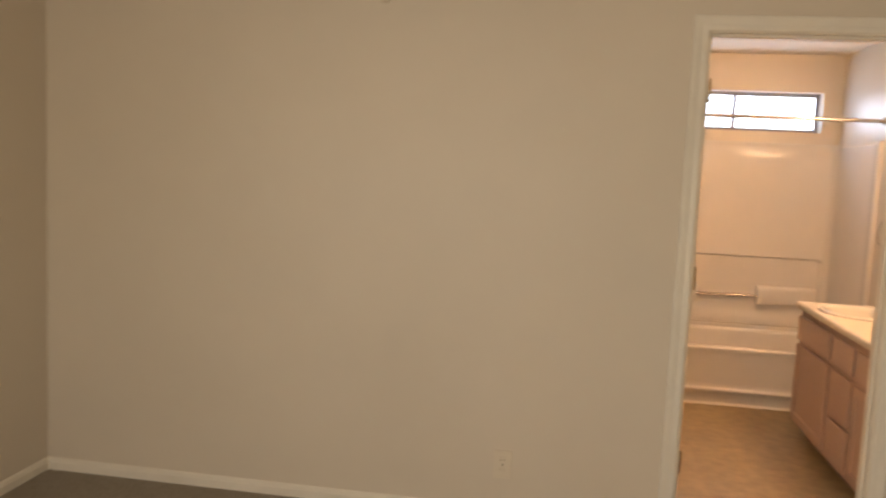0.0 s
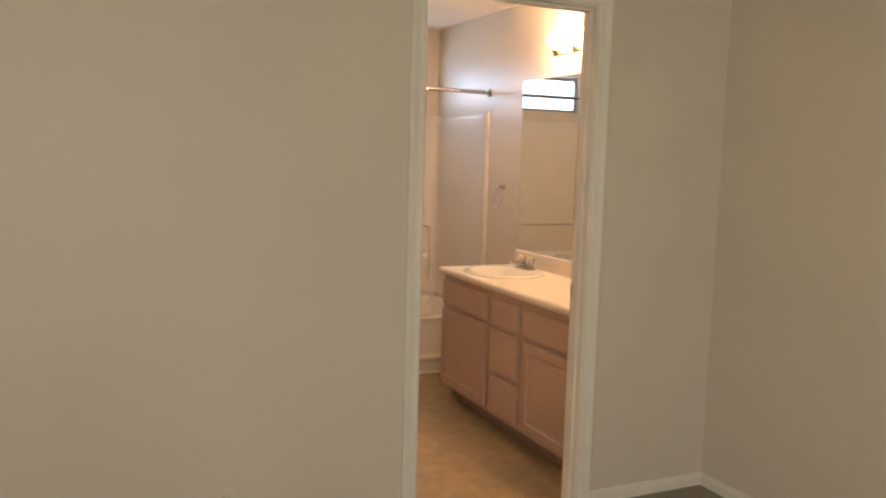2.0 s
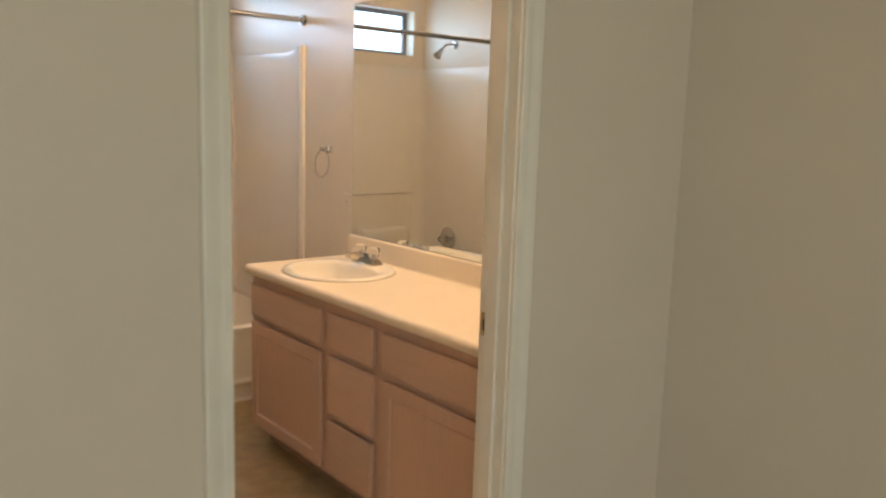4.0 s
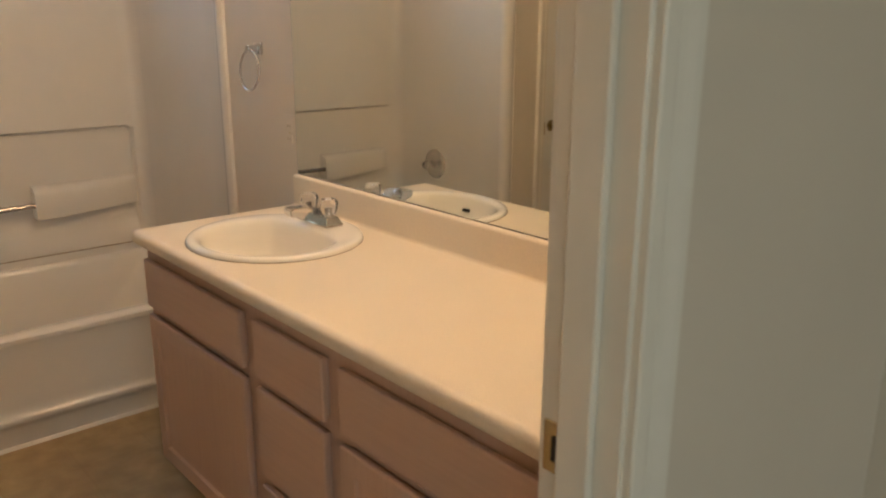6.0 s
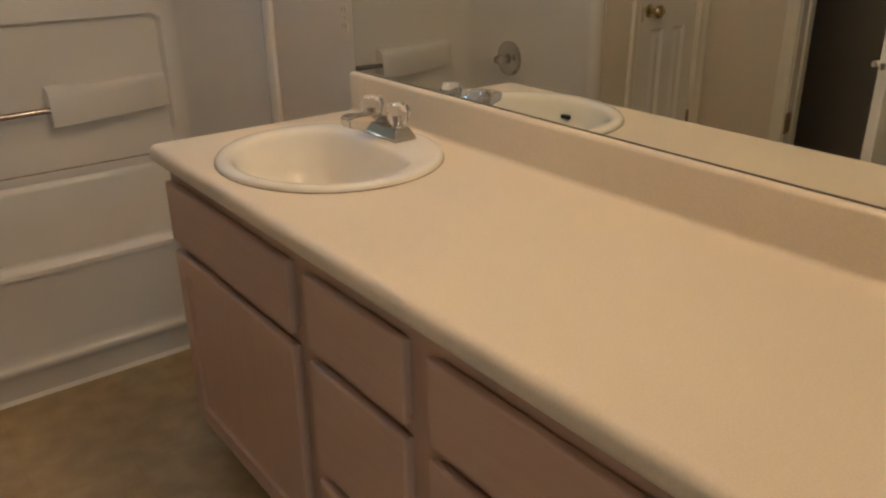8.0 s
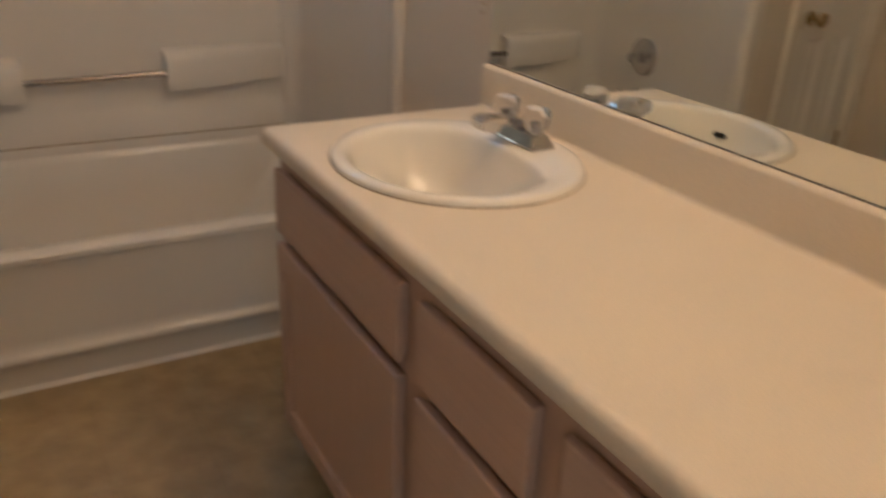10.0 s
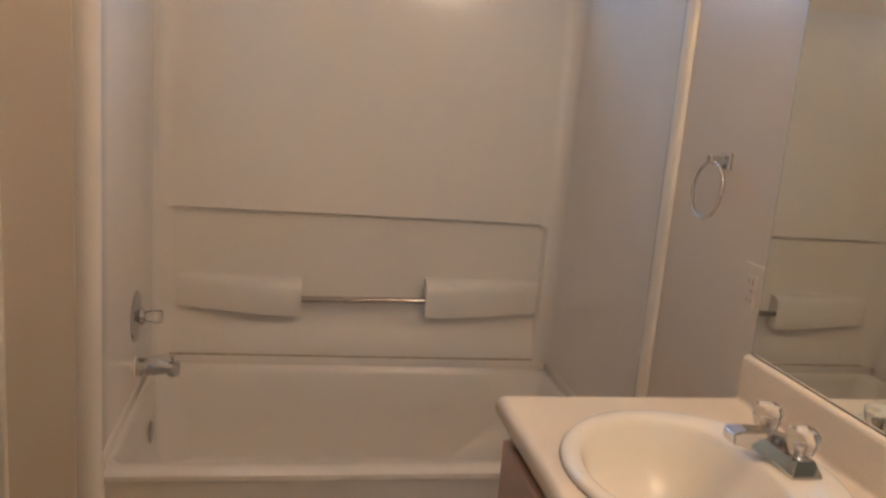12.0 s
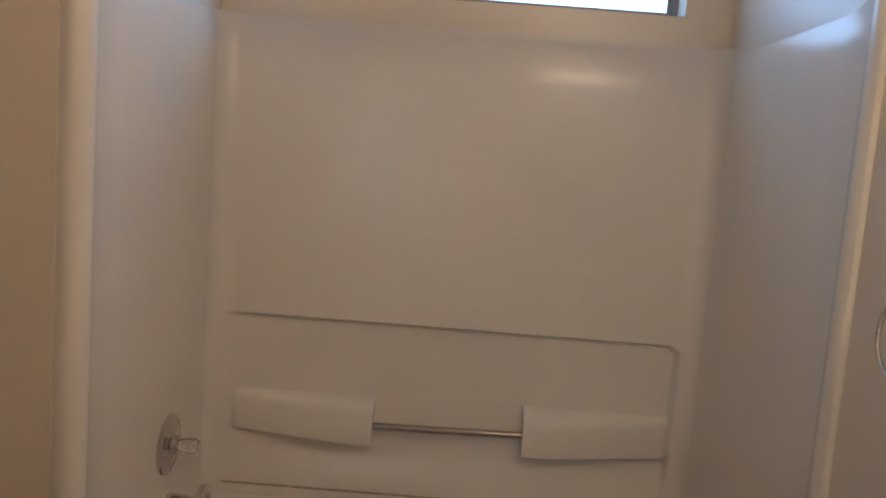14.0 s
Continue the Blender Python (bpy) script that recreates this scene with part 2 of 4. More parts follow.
def arc(cx, cy, r, a0, a1, steps=6):
    return [(cx + r * math.cos(radians(a0 + (a1 - a0) * k / steps)), cy + r * math.sin(radians(a0 + (a1 - a0) * k / steps))) for k in range(steps + 1)]


def closed_grid(rows, rows_back):
    """A sheet with thickness: front and back grids of places, stitched round the rim."""
    bm = bmesh.new()
    f = [[bm.verts.new(p) for p in r] for r in rows]
    b = [[bm.verts.new(p) for p in r] for r in rows_back]
    nr, nc = len(f), len(f[0])
    for i in range(nr - 1):
        for j in range(nc - 1):
            bm.faces.new((f[i][j], f[i][j + 1], f[i + 1][j + 1], f[i + 1][j]))
            bm.faces.new((b[i][j], b[i + 1][j], b[i + 1][j + 1], b[i][j + 1]))
    rim = [(0, j) for j in range(nc)] + [(i, nc - 1) for i in range(1, nr)] + [(nr - 1, j) for j in range(nc - 2, -1, -1)] + [(i, 0) for i in range(nr - 2, 0, -1)]
    for (i, j), (k, m) in zip(rim, rim[1:] + rim[:1]):
        bm.faces.new((f[i][j], b[i][j], b[k][m], f[k][m]))
    return bm


def mitred(bm, corners, profile, out):
    """Casing round an opening: corners are (along, z) of the opening from foot to foot; profile pairs are (away from the opening, off the wall); out maps (along, off, z) to a place."""
    first, last = corners[0], corners[-1]
    rings = []
    top = max(c[1] for c in corners)
    mid = (first[0] + last[0]) / 2
    for s, z in corners:
        sign = -1 if s < mid else 1
        lift = 1 if z >= top - 1e-6 else 0
        rings.append([bm.verts.new(out(s + sign * u, v, z + lift * u)) for u, v in profile])
    n = len(profile)
    for a, b in zip(rings, rings[1:]):
        for k in range(n):
            bm.faces.new((a[k], a[(k + 1) % n], b[(k + 1) % n], b[k]))
    bm.faces.new(rings[0])
    bm.faces.new(rings[-1])
    return bm


CASING = [(0.0, 0.0), (0.0, 0.009), (0.003, 0.011), (0.016, 0.012), (0.022, 0.0112), (0.030, 0.0125), (0.042, 0.0158), (0.052, 0.0165), (0.056, 0.014), (0.057, 0.0)]
BASE = [(0.0, 0.0), (0.013, 0.0), (0.013, 0.034), (0.010, 0.038), (0.010, 0.042), (0.006, 0.049), (0.0, 0.053)]

# ---- the place ----
CEIL_Z = 2.425
DL, DR, DTOP = -1.419, -0.726, 2.035          # entry door opening
WALL = 0.097                                  # thickness of the wall with the entry door
BED_L, BED_R, BED_B = -4.115, -0.075, -5.2    # bedroom
CARPET_Z = 0.080
TUBF, TUBB = 2.262, 3.098                     # front and back of the tub unit
ENDL, ENDR = -1.400, 0.002                    # its end walls
MIRX, WX = 0.0, 0.008                         # mirror face, painted wall behind it
LEFT_X = -3.2                                 # back of the dark closet
SIDE_X = -2.125                               # side wall with the closet doorway
LIN_L, LIN_R = -2.035, -1.650                 # linen closet door opening
CLO_N, CLO_F = 0.920, 1.822                   # dark closet doorway, near and far edge

# floors
structure("floor_bathroom", boxed((LEFT_X, 0.0, -0.06), (0.12, 3.25, 0.0)), VINYL, "mottled tan sheet vinyl bathroom floor", "floor")
structure("floor_bedroom", boxed((BED_L - 0.1, BED_B - 0.1, -0.06), (BED_R + 0.1, -0.002, CARPET_Z)), CARPET, "grey-brown cut pile bedroom carpet", "carpet")
structure("threshold", prism(bmesh.new(), [(-0.002, 0.0), (-0.002, 0.080), (0.02, 0.084), (0.03, 0.080), (0.094, 0.004), (0.094, 0.0)], "x", DL, DR), TRIM, "sloping painted threshold between carpet and vinyl", "threshold")

# wall with the entry door
bm = bmesh.new()
box(bm, (BED_L - 0.1, 0.0, -0.06), (DL - 0.018, WALL, 2.5))
box(bm, (DR + 0.018, 0.0, -0.06), (0.12, WALL, 2.5))
box(bm, (DL - 0.018, 0.0, DTOP + 0.018), (DR + 0.018, WALL, 2.5))
structure("wall_entry", bm, PAINT, "warm off-white painted wall with the bathroom doorway", "wall")
structure("wall_bedroom_east", boxed((BED_R, BED_B - 0.1, -0.06), (BED_R + 0.1, 0.0, 2.5)), PAINT, "plain warm off-white bedroom wall", "wall")
bm = bmesh.new()
box(bm, (BED_L - 0.1, BED_B - 0.1, -0.06), (BED_L, -4.6, 2.5))
box(bm, (BED_L - 0.1, -3.2, -0.06), (BED_L, 0.0, 2.5))
box(bm, (BED_L - 0.1, -4.6, -0.06), (BED_L, -3.2, 0.85))
box(bm, (BED_L - 0.1, -4.6, 2.08), (BED_L, -3.2, 2.5))
structure("wall_bedroom_west", bm, PAINT, "plain warm off-white bedroom wall", "wall")
BW0, BW1 = -3.70, -1.60               # bedroom window
bm = bmesh.new()
box(bm, (BED_L, BED_B - 0.12, -0.06), (BW0, BED_B, 2.5))
box(bm, (BW1, BED_B - 0.12, -0.06), (BED_R, BED_B, 2.5))
box(bm, (BW0, BED_B - 0.12, -0.06), (BW1, BED_B, 0.85))
box(bm, (BW0, BED_B - 0.12, 2.08), (BW1, BED_B, 2.5))
structure("wall_bedroom_south", bm, PAINT, "plain bedroom wall with the bedroom window", "wall")
structure("ceiling_bedroom", boxed((BED_L - 0.1, BED_B - 0.12, CEIL_Z), (BED_R + 0.1, -0.001, CEIL_Z + 0.1)), CEIL, "off-white textured bedroom ceiling", "ceiling")

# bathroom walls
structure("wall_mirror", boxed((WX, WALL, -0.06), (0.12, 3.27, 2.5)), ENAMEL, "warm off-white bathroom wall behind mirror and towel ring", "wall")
WIN_L, WIN_R, WIN_B, WIN_T, WIN_Y = -1.325, -0.125, 1.866, 2.156, 3.115
bm = bmesh.new()
box(bm, (-1.54, WIN_Y, 1.77), (WIN_L, 3.27, 2.5))
box(bm, (WIN_R, WIN_Y, 1.77), (WX, 3.27, 2.5))
box(bm, (WIN_L, WIN_Y, 1.77), (WIN_R, 3.27, WIN_B))
box(bm, (WIN_L, WIN_Y, WIN_T), (WIN_R, 3.27, 2.5))
box(bm, (-1.54, 3.16, -0.06), (WX, 3.27, 1.77))
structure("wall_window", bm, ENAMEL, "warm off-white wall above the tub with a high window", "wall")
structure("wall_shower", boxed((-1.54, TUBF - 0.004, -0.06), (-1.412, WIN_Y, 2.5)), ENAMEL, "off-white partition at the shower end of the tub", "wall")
bm = bmesh.new()
LY0, LY1 = TUBF - 0.010, TUBF + 0.10
box(bm, (LIN_R + 0.018, LY0, -0.06), (-1.437, LY1, 2.5))
box(bm, (SIDE_X - 0.1, LY0, -0.06), (LIN_L - 0.018, LY1, 2.5))
box(bm, (LIN_L - 0.018, LY0, DTOP + 0.018), (LIN_R + 0.018, LY1, 2.5))
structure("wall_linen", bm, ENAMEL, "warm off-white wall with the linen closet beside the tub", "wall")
bm = bmesh.new()
box(bm, (SIDE_X - 0.1, WALL, -0.06), (SIDE_X, CLO_N - 0.018, 2.5))
box(bm, (SIDE_X - 0.1, CLO_F + 0.018, -0.06), (SIDE_X, LY0, 2.5))
box(bm, (SIDE_X - 0.1, CLO_N - 0.018, DTOP + 0.018), (SIDE_X, CLO_F + 0.018, 2.5))
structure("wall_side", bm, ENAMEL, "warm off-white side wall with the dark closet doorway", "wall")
structure("ceiling_bathroom", boxed((LEFT_X - 0.1, 0.0, CEIL_Z), (0.12, 3.35, CEIL_Z + 0.1)), CEIL, "off-white textured bathroom ceiling", "ceiling")
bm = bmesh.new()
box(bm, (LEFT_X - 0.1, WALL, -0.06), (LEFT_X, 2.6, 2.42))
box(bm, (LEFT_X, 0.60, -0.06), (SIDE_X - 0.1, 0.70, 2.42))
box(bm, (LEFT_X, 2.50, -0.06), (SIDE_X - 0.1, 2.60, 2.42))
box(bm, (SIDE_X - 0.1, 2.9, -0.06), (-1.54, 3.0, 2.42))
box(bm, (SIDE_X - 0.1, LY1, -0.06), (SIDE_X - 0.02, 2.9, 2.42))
structure("wall_closet", bm, CLOSET, "inner walls of the closets, coloured dark for the shade inside", "wall")


def opening_trim(name, lo, hi, faces, label, stop, axis="x"):
    """Jamb lining, stop and casings of a doorway; the wall runs along the given axis; faces: (off, way) of the cased sides."""
    def at(s, d, z):
        return (s, d, z) if axis == "x" else (d, s, z)
    def block(s0, d0, z0, s1, d1, z1, bev, seg=2):
        p, q = at(s0, d0, z0), at(s1, d1, z1)
        return boxed([min(a, b) for a, b in zip(p, q)], [max(a, b) for a, b in zip(p, q)], bev, seg)
    ob = thing(name, at((lo + hi) / 2, faces[0][0], 0.0), label, "door frame", "", "structure")
    s0, s1, (ya, yb) = stop
    part("jamb", block(lo - 0.018, ya, 0.0, lo, yb, DTOP, 0.002, 1), TRIM, ob)
    part("jamb", block(hi, ya, 0.0, hi + 0.018, yb, DTOP, 0.002, 1), TRIM, ob)
    part("head_jamb", block(lo - 0.018, ya, DTOP, hi + 0.018, yb, DTOP + 0.018, 0.002, 1), TRIM, ob)
    part("door_stop", block(lo, s0, 0.0, lo + 0.011, s1, DTOP - 0.011, 0.003), TRIM, ob)
    part("door_stop", block(hi - 0.011, s0, 0.0, hi, s1, DTOP - 0.011, 0.003), TRIM, ob)
    part("door_stop", block(lo, s0, DTOP - 0.011, hi, s1, DTOP, 0.003), TRIM, ob)
    for y, way in faces:
        bm = bmesh.new()
        mitred(bm, [(lo - 0.005, 0.0), (lo - 0.005, DTOP + 0.005), (hi + 0.005, DTOP + 0.005), (hi + 0.005, 0.0)], CASING,
               lambda s, v, z, y=y, way=way: at(s, y + way * v, z))
        part("casing", bm, TRIM, ob)
    return ob


def butt_hinge(parent, x, y, z, into, material=BRONZE):
    """A hinge leaf let into a jamb, with screw heads and knuckle; into: which way the jamb faces."""
    bm = boxed((min(x, x + 0.0025 * into), y - 0.034, z - 0.045), (max(x, x + 0.0025 * into), y, z + 0.045), 0.0008, 1)
    h = part("hinge", bm, material, parent, "dull brass hinge leaf")
    bm = lathe(bmesh.new(), (x + 0.004 * into, y + 0.004, z - 0.045), (0, 0, 1), [(0.0055, 0), (0.0055, 0.09)], 12)
    part("knuckle", bm, material, h, "", True)
    for dz in (-0.030, 0.0, 0.030):
        bm = lathe(bmesh.new(), (x + 0.0025 * into, y - 0.018 + (0.008 if dz == 0 else 0), z + dz), (into, 0, 0), [(0.004, 0), (0.0035, 0.001), (0, 0.0012)], 10)
        part("screw", bm, BRASS, h)


entry = opening_trim("door_1", DL, DR, [(0.0, -1), (WALL, 1)], "white painted bathroom door frame, its door taken off", (0.030, 0.072, (0.0, WALL)))
for z in (0.36, 1.105, 1.832):
    butt_hinge(entry, DL, WALL - 0.004, z, 1)
    loose = part("hinge", boxed((DL + 0.002, WALL - 0.001, z - 0.046), (DL + 0.029, WALL + 0.0015, z + 0.046), 0.0008, 1), BRONZE, entry, "loose hinge leaf left on the frame")
    for dz in (-0.030, 0.0, 0.030):
        part("screw", lathe(bmesh.new(), (DL + 0.017 + (0.005 if dz == 0 else 0), WALL - 0.001, z + dz), (0, -1, 0), [(0.004, 0), (0.0035, 0.001), (0, 0.0012)], 10), BRASS, loose)
plate = part("strike_plate", boxed((DR - 0.003, WALL - 0.036, 0.915), (DR + 0.001, WALL - 0.002, 0.973), 0.0008, 1), BRASS, entry, "worn brass strike plate")
part("latch_hole", boxed((DR - 0.0045, WALL - 0.030, 0.930), (DR - 0.0025, WALL - 0.014, 0.958)), DARK, plate)
linen = opening_trim("door_2", LIN_L, LIN_R, [(LY0, -1)], "white painted frame of the linen closet", (LY0 + 0.045, LY0 + 0.08, (LY0, LY1)))
part("strike_plate", boxed((LIN_R - 0.003, LY0 - 0.009, 0.842), (LIN_R + 0.0045, LY0 + 0.004, 0.902), 0.001, 1), BRONZE, linen, "dull brass strike plate")
closet = opening_trim("door_3", CLO_N, CLO_F, [(SIDE_X, 1)], "white painted frame of the open dark closet", (SIDE_X - 0.08, SIDE_X - 0.045, (SIDE_X - 0.1, SIDE_X)), "y")
for z in (0.42, 1.03, 1.80):
    bm = boxed((SIDE_X - 0.038, CLO_F - 0.0025, z - 0.045), (SIDE_X - 0.002, CLO_F + 0.0005, z + 0.045), 0.0008, 1)
    leaf = part("hinge", bm, BRONZE, closet, "dull brass hinge leaf")
    part("knuckle", lathe(bmesh.new(), (SIDE_X + 0.003, CLO_F - 0.004, z - 0.045), (0, 0, 1), [(0.0055, 0), (0.0055, 0.09)], 12), BRONZE, leaf, "", True)


def knob(parent, base, way, material=BRASS):
    bm = lathe(bmesh.new(), base, way, [(0.028, 0), (0.028, 0.004), (0.022, 0.008), (0.012, 0.010), (0.011, 0.030), (0.017, 0.036), (0.0265, 0.046), (0.028, 0.056), (0.022, 0.064), (0.010, 0.068), (0, 0.068)], 24)
    return part("door_knob", bm, material, parent, "polished brass door knob", True)


def panel_door(name, width, height, label, seat, turn, knob_side=1, pull=False, kz=0.868):
    """A six-panel moulded door: built in its own plane (along x, thickness y), then set in place."""
    ob = thing(name, (0, 0, 0), label, "door")
    t, st = 0.035, 0.105 if width > 0.6 else 0.075
    rails = [(0.0, 0.20), (0.79, 0.96), (1.60, 1.70), (height - 0.11, height)]
    mid = 0.10 if width > 0.6 else 0.06
    w2 = (width - 2 * st - mid) / 2
    bm = bmesh.new()
    box(bm, (0, 0, 0), (st, t, height))
    box(bm, (width - st, 0, 0), (width, t, height))
    for a, b in rails:
        box(bm, (st, 0, a), (width - st, t, b))
    for (a, b), (c, d) in zip(rails, rails[1:]):
        box(bm, (st + w2, 0, b), (st + w2 + mid, t, c))
    part("leaf", bm, DOORW, ob)
    for (a, b), (c, d) in zip(rails, rails[1:]):
        for x0 in (st, st + w2 + mid):
            x1 = x0 + w2
            bm = bmesh.new()
            for y0, y1, y2 in ((0.0, 0.010, 0.004), (t, t - 0.010, t - 0.004)):
                loops = []
                for inset, y in ((0.0, y0), (0.012, y1), (0.022, y1), (0.045, y2)):
                    loops.append([bm.verts.new(p) for p in ((x0 + inset, y, b + inset), (x1 - inset, y, b + inset), (x1 - inset, y, c - inset), (x0 + inset, y, c - inset))])
                for la, lb in zip(loops, loops[1:]):
                    for k in range(4):
                        bm.faces.new((la[k], la[(k + 1) % 4], lb[(k + 1) % 4], lb[k]))
                bm.faces.new(loops[-1])
            part("panel", bm, DOORW, ob)
    kx = width - 0.055 if knob_side > 0 else 0.055
    knob(ob, (kx, 0.0, kz), (0, -1, 0))
    if pull:
        bm = boxed((kx + 0.018, t, kz - 0.005), (kx + 0.032, t + 0.030, kz + 0.007), 0.004)
        box(bm, (kx + 0.010, t + 0.024, kz - 0.009), (kx + 0.046, t + 0.034, kz + 0.008), 0.004)
        part("pull", bm, TRIM, ob, "small white plastic pull")
    else:
        knob(ob, (kx, t, kz), (0, 1, 0))
    ex = width if knob_side > 0 else 0.0
    part("latch_plate", boxed((min(ex, ex + 0.001 * knob_side) - 0.0005, 0.006, kz - 0.030), (max(ex, ex + 0.001 * knob_side) + 0.0005, t - 0.006, kz + 0.030)), DOORW if pull else BRASS, ob)
    part("latch_bolt", boxed((min(ex, ex + 0.010 * knob_side), 0.011, kz - 0.009), (max(ex, ex + 0.010 * knob_side), t - 0.011, kz + 0.011), 0.002), CHROME, ob)
    ob.matrix_world = pose(*seat, 0, 0, turn)
    return ob


lin_w = LIN_R - LIN_L - 0.006
lin_door = panel_door("linen_door", lin_w, DTOP - 0.022, "closed white narrow six-panel linen closet door", (LIN_L + 0.003, LY0 + 0.006, 0.012), 0)
for z in (0.36, 1.05, 1.80):
    bm = lathe(bmesh.new(), (-0.001, -0.006, z - 0.045), (0, 0, 1), [(0.006, 0), (0.006, 0.09)], 12)
    part("hinge", bm, BRONZE, lin_door, "dull brass hinge", True)
open_door = panel_door("passage_door", 0.80, DTOP - 0.022, "white six-panel closet door with brass knob, standing open", (SIDE_X + 0.010, CLO_N - 0.002, 0.012), 13.0, pull=True, kz=0.835)

# baseboards
def baseboard(name, axis, lo, hi, at, way, z0=0.0):
    """Moulded skirting along x or y; way: the side of the wall on which it stands."""
    bm = prism(bmesh.new(), [(at + way * u, z0 + v) for u, v in BASE], axis, lo, hi)
    return structure(name, bm, TRIM, "white painted moulded baseboard", "baseboard")


baseboard("baseboard", "x", BED_L, DL - 0.062, 0.0, -1, CARPET_Z)
baseboard("baseboard", "x", DR + 0.062, BED_R, 0.0, -1, CARPET_Z)
baseboard("baseboard", "y", BED_B, -0.013, BED_L, 1, CARPET_Z)
baseboard("baseboard", "y", BED_B, -0.013, BED_R, -1, CARPET_Z)
baseboard("baseboard", "x", LIN_R + 0.062, -1.408, LY0 - 0.002, -1)
baseboard("baseboard", "y", CLO_F + 0.062, LY0, SIDE_X, 1)
baseboard("baseboard", "y", WALL, CLO_N - 0.062, SIDE_X, 1)
bm = lathe(bmesh.new(), (-1.408, LY0 - 0.003, 0.0), (0, 0, 1), [(0.014, 0), (0.014, 0.08), (0.010, 0.088), (0, 0.088)], 14)
structure("trim", bm, TRIM, "white corner piece of the baseboard at the tub", "trim", True)

# window over the tub
win = thing("window_1", ((WIN_L + WIN_R) / 2, WIN_Y + 0.09, WIN_B), "wide low aluminium sliding window over the tub", "window", "", "structure")
FY0, FY1 = WIN_Y + 0.085, WIN_Y + 0.125
bm = bmesh.new()
box(bm, (WIN_L, FY0, WIN_B), (WIN_R, FY1, WIN_B + 0.015), 0.002, 1)
box(bm, (WIN_L, FY0, WIN_T - 0.015), (WIN_R, FY1, WIN_T), 0.002, 1)
box(bm, (WIN_L, FY0, WIN_B + 0.015), (WIN_L + 0.015, FY1, WIN_T - 0.015), 0.002, 1)
box(bm, (WIN_R - 0.015, FY0, WIN_B + 0.015), (WIN_R, FY1, WIN_T - 0.015), 0.002, 1)
part("window_frame", bm, ALU, win, "bare aluminium window frame")
for x0, x1, dy, w0, w1 in ((WIN_L + 0.015, -0.710, 0.0, 0.012, 0.026), (-0.740, WIN_R - 0.015, 0.016, 0.026, 0.012)):
    bm = bmesh.new()
    y0, y1 = FY0 + 0.004 + dy, FY0 + 0.018 + dy
    box(bm, (x0, y0, WIN_B + 0.015), (x0 + w0, y1, WIN_T - 0.015), 0.001, 1)
    box(bm, (x1 - w1, y0, WIN_B + 0.015), (x1, y1, WIN_T - 0.015), 0.001, 1)
    box(bm, (x0 + w0, y0, WIN_B + 0.015), (x1 - w1, y1, WIN_B + 0.028), 0.001, 1)
    box(bm, (x0 + w0, y0, WIN_T - 0.028), (x1 - w1, y1, WIN_T - 0.015), 0.001, 1)
    sash = part("sash", bm, ALU, win)
    pane = part("pane", boxed((x0 + w0 - 0.003, y0 + 0.005, WIN_B + 0.025), (x1 - w1 + 0.003, y0 + 0.009, WIN_T - 0.025)), PANE, sash)
    pane.visible_shadow = False
part("latch", boxed((-0.745, FY0 - 0.008, 1.985), (-0.722, FY0 + 0.003, 2.035), 0.003), ALU, win)
# bedroom window, behind the walker
bwin = thing("window_2", ((BW0 + BW1) / 2, BED_B - 0.06, 0.85), "plain white framed bedroom window", "window", "", "structure")
bm = bmesh.new()
for a, b in (((BW0, 0.85), (BW0 + 0.05, 2.08)), ((BW1 - 0.05, 0.85), (BW1, 2.08)), ((BW0 + 0.05, 0.85), (BW1 - 0.05, 0.90)), ((BW0 + 0.05, 2.03), (BW1 - 0.05, 2.08)), (((BW0 + BW1) / 2 - 0.02, 0.90), ((BW0 + BW1) / 2 + 0.02, 2.03))):
    box(bm, (a[0], BED_B - 0.09, a[1]), (b[0], BED_B - 0.04, b[1]), 0.003, 1)
part("window_frame", bm, TRIM, bwin)
# unseen side window, added as an opening for the side fill
swin = thing("window_3", (BED_L - 0.05, -3.9, 0.85), "unseen bedroom side window, added for the fill light", "window", "", "structure")
bm = bmesh.new()
for a, b in (((-4.6, 0.85), (-4.55, 2.08)), ((-3.25, 0.85), (-3.2, 2.08)), ((-4.55, 0.85), (-3.25, 0.90)), ((-4.55, 2.03), (-3.25, 2.08)), ((-3.92, 0.90), (-3.88, 2.03))):
    box(bm, (BED_L - 0.045, a[0], a[1]), (BED_L - 0.005, b[0], b[1]), 0.003, 1)
part("window_frame", bm, TRIM, swin)

# ---- tub and shower unit ----
tub = thing("bathtub_shower_unit", (-0.70, TUBF + 0.4, 0.0), "white moulded fibreglass bathtub with shower surround", "bathtub")
RIM_Z = 0.392


def step(a, b, v):
    k = min(1.0, max(0.0, (v - a) / (b - a)))
    return k * k * (3 - 2 * k)


def recess(x, z, r=0.030):
    """How far a place lies inside the recessed field, whose upper corner is rounded."""
    dx, dz = x + 0.048 + r, z - 0.937 + r
    return r - math.hypot(dx, dz) if dx > 0 and dz > 0 else r - max(dx, dz)


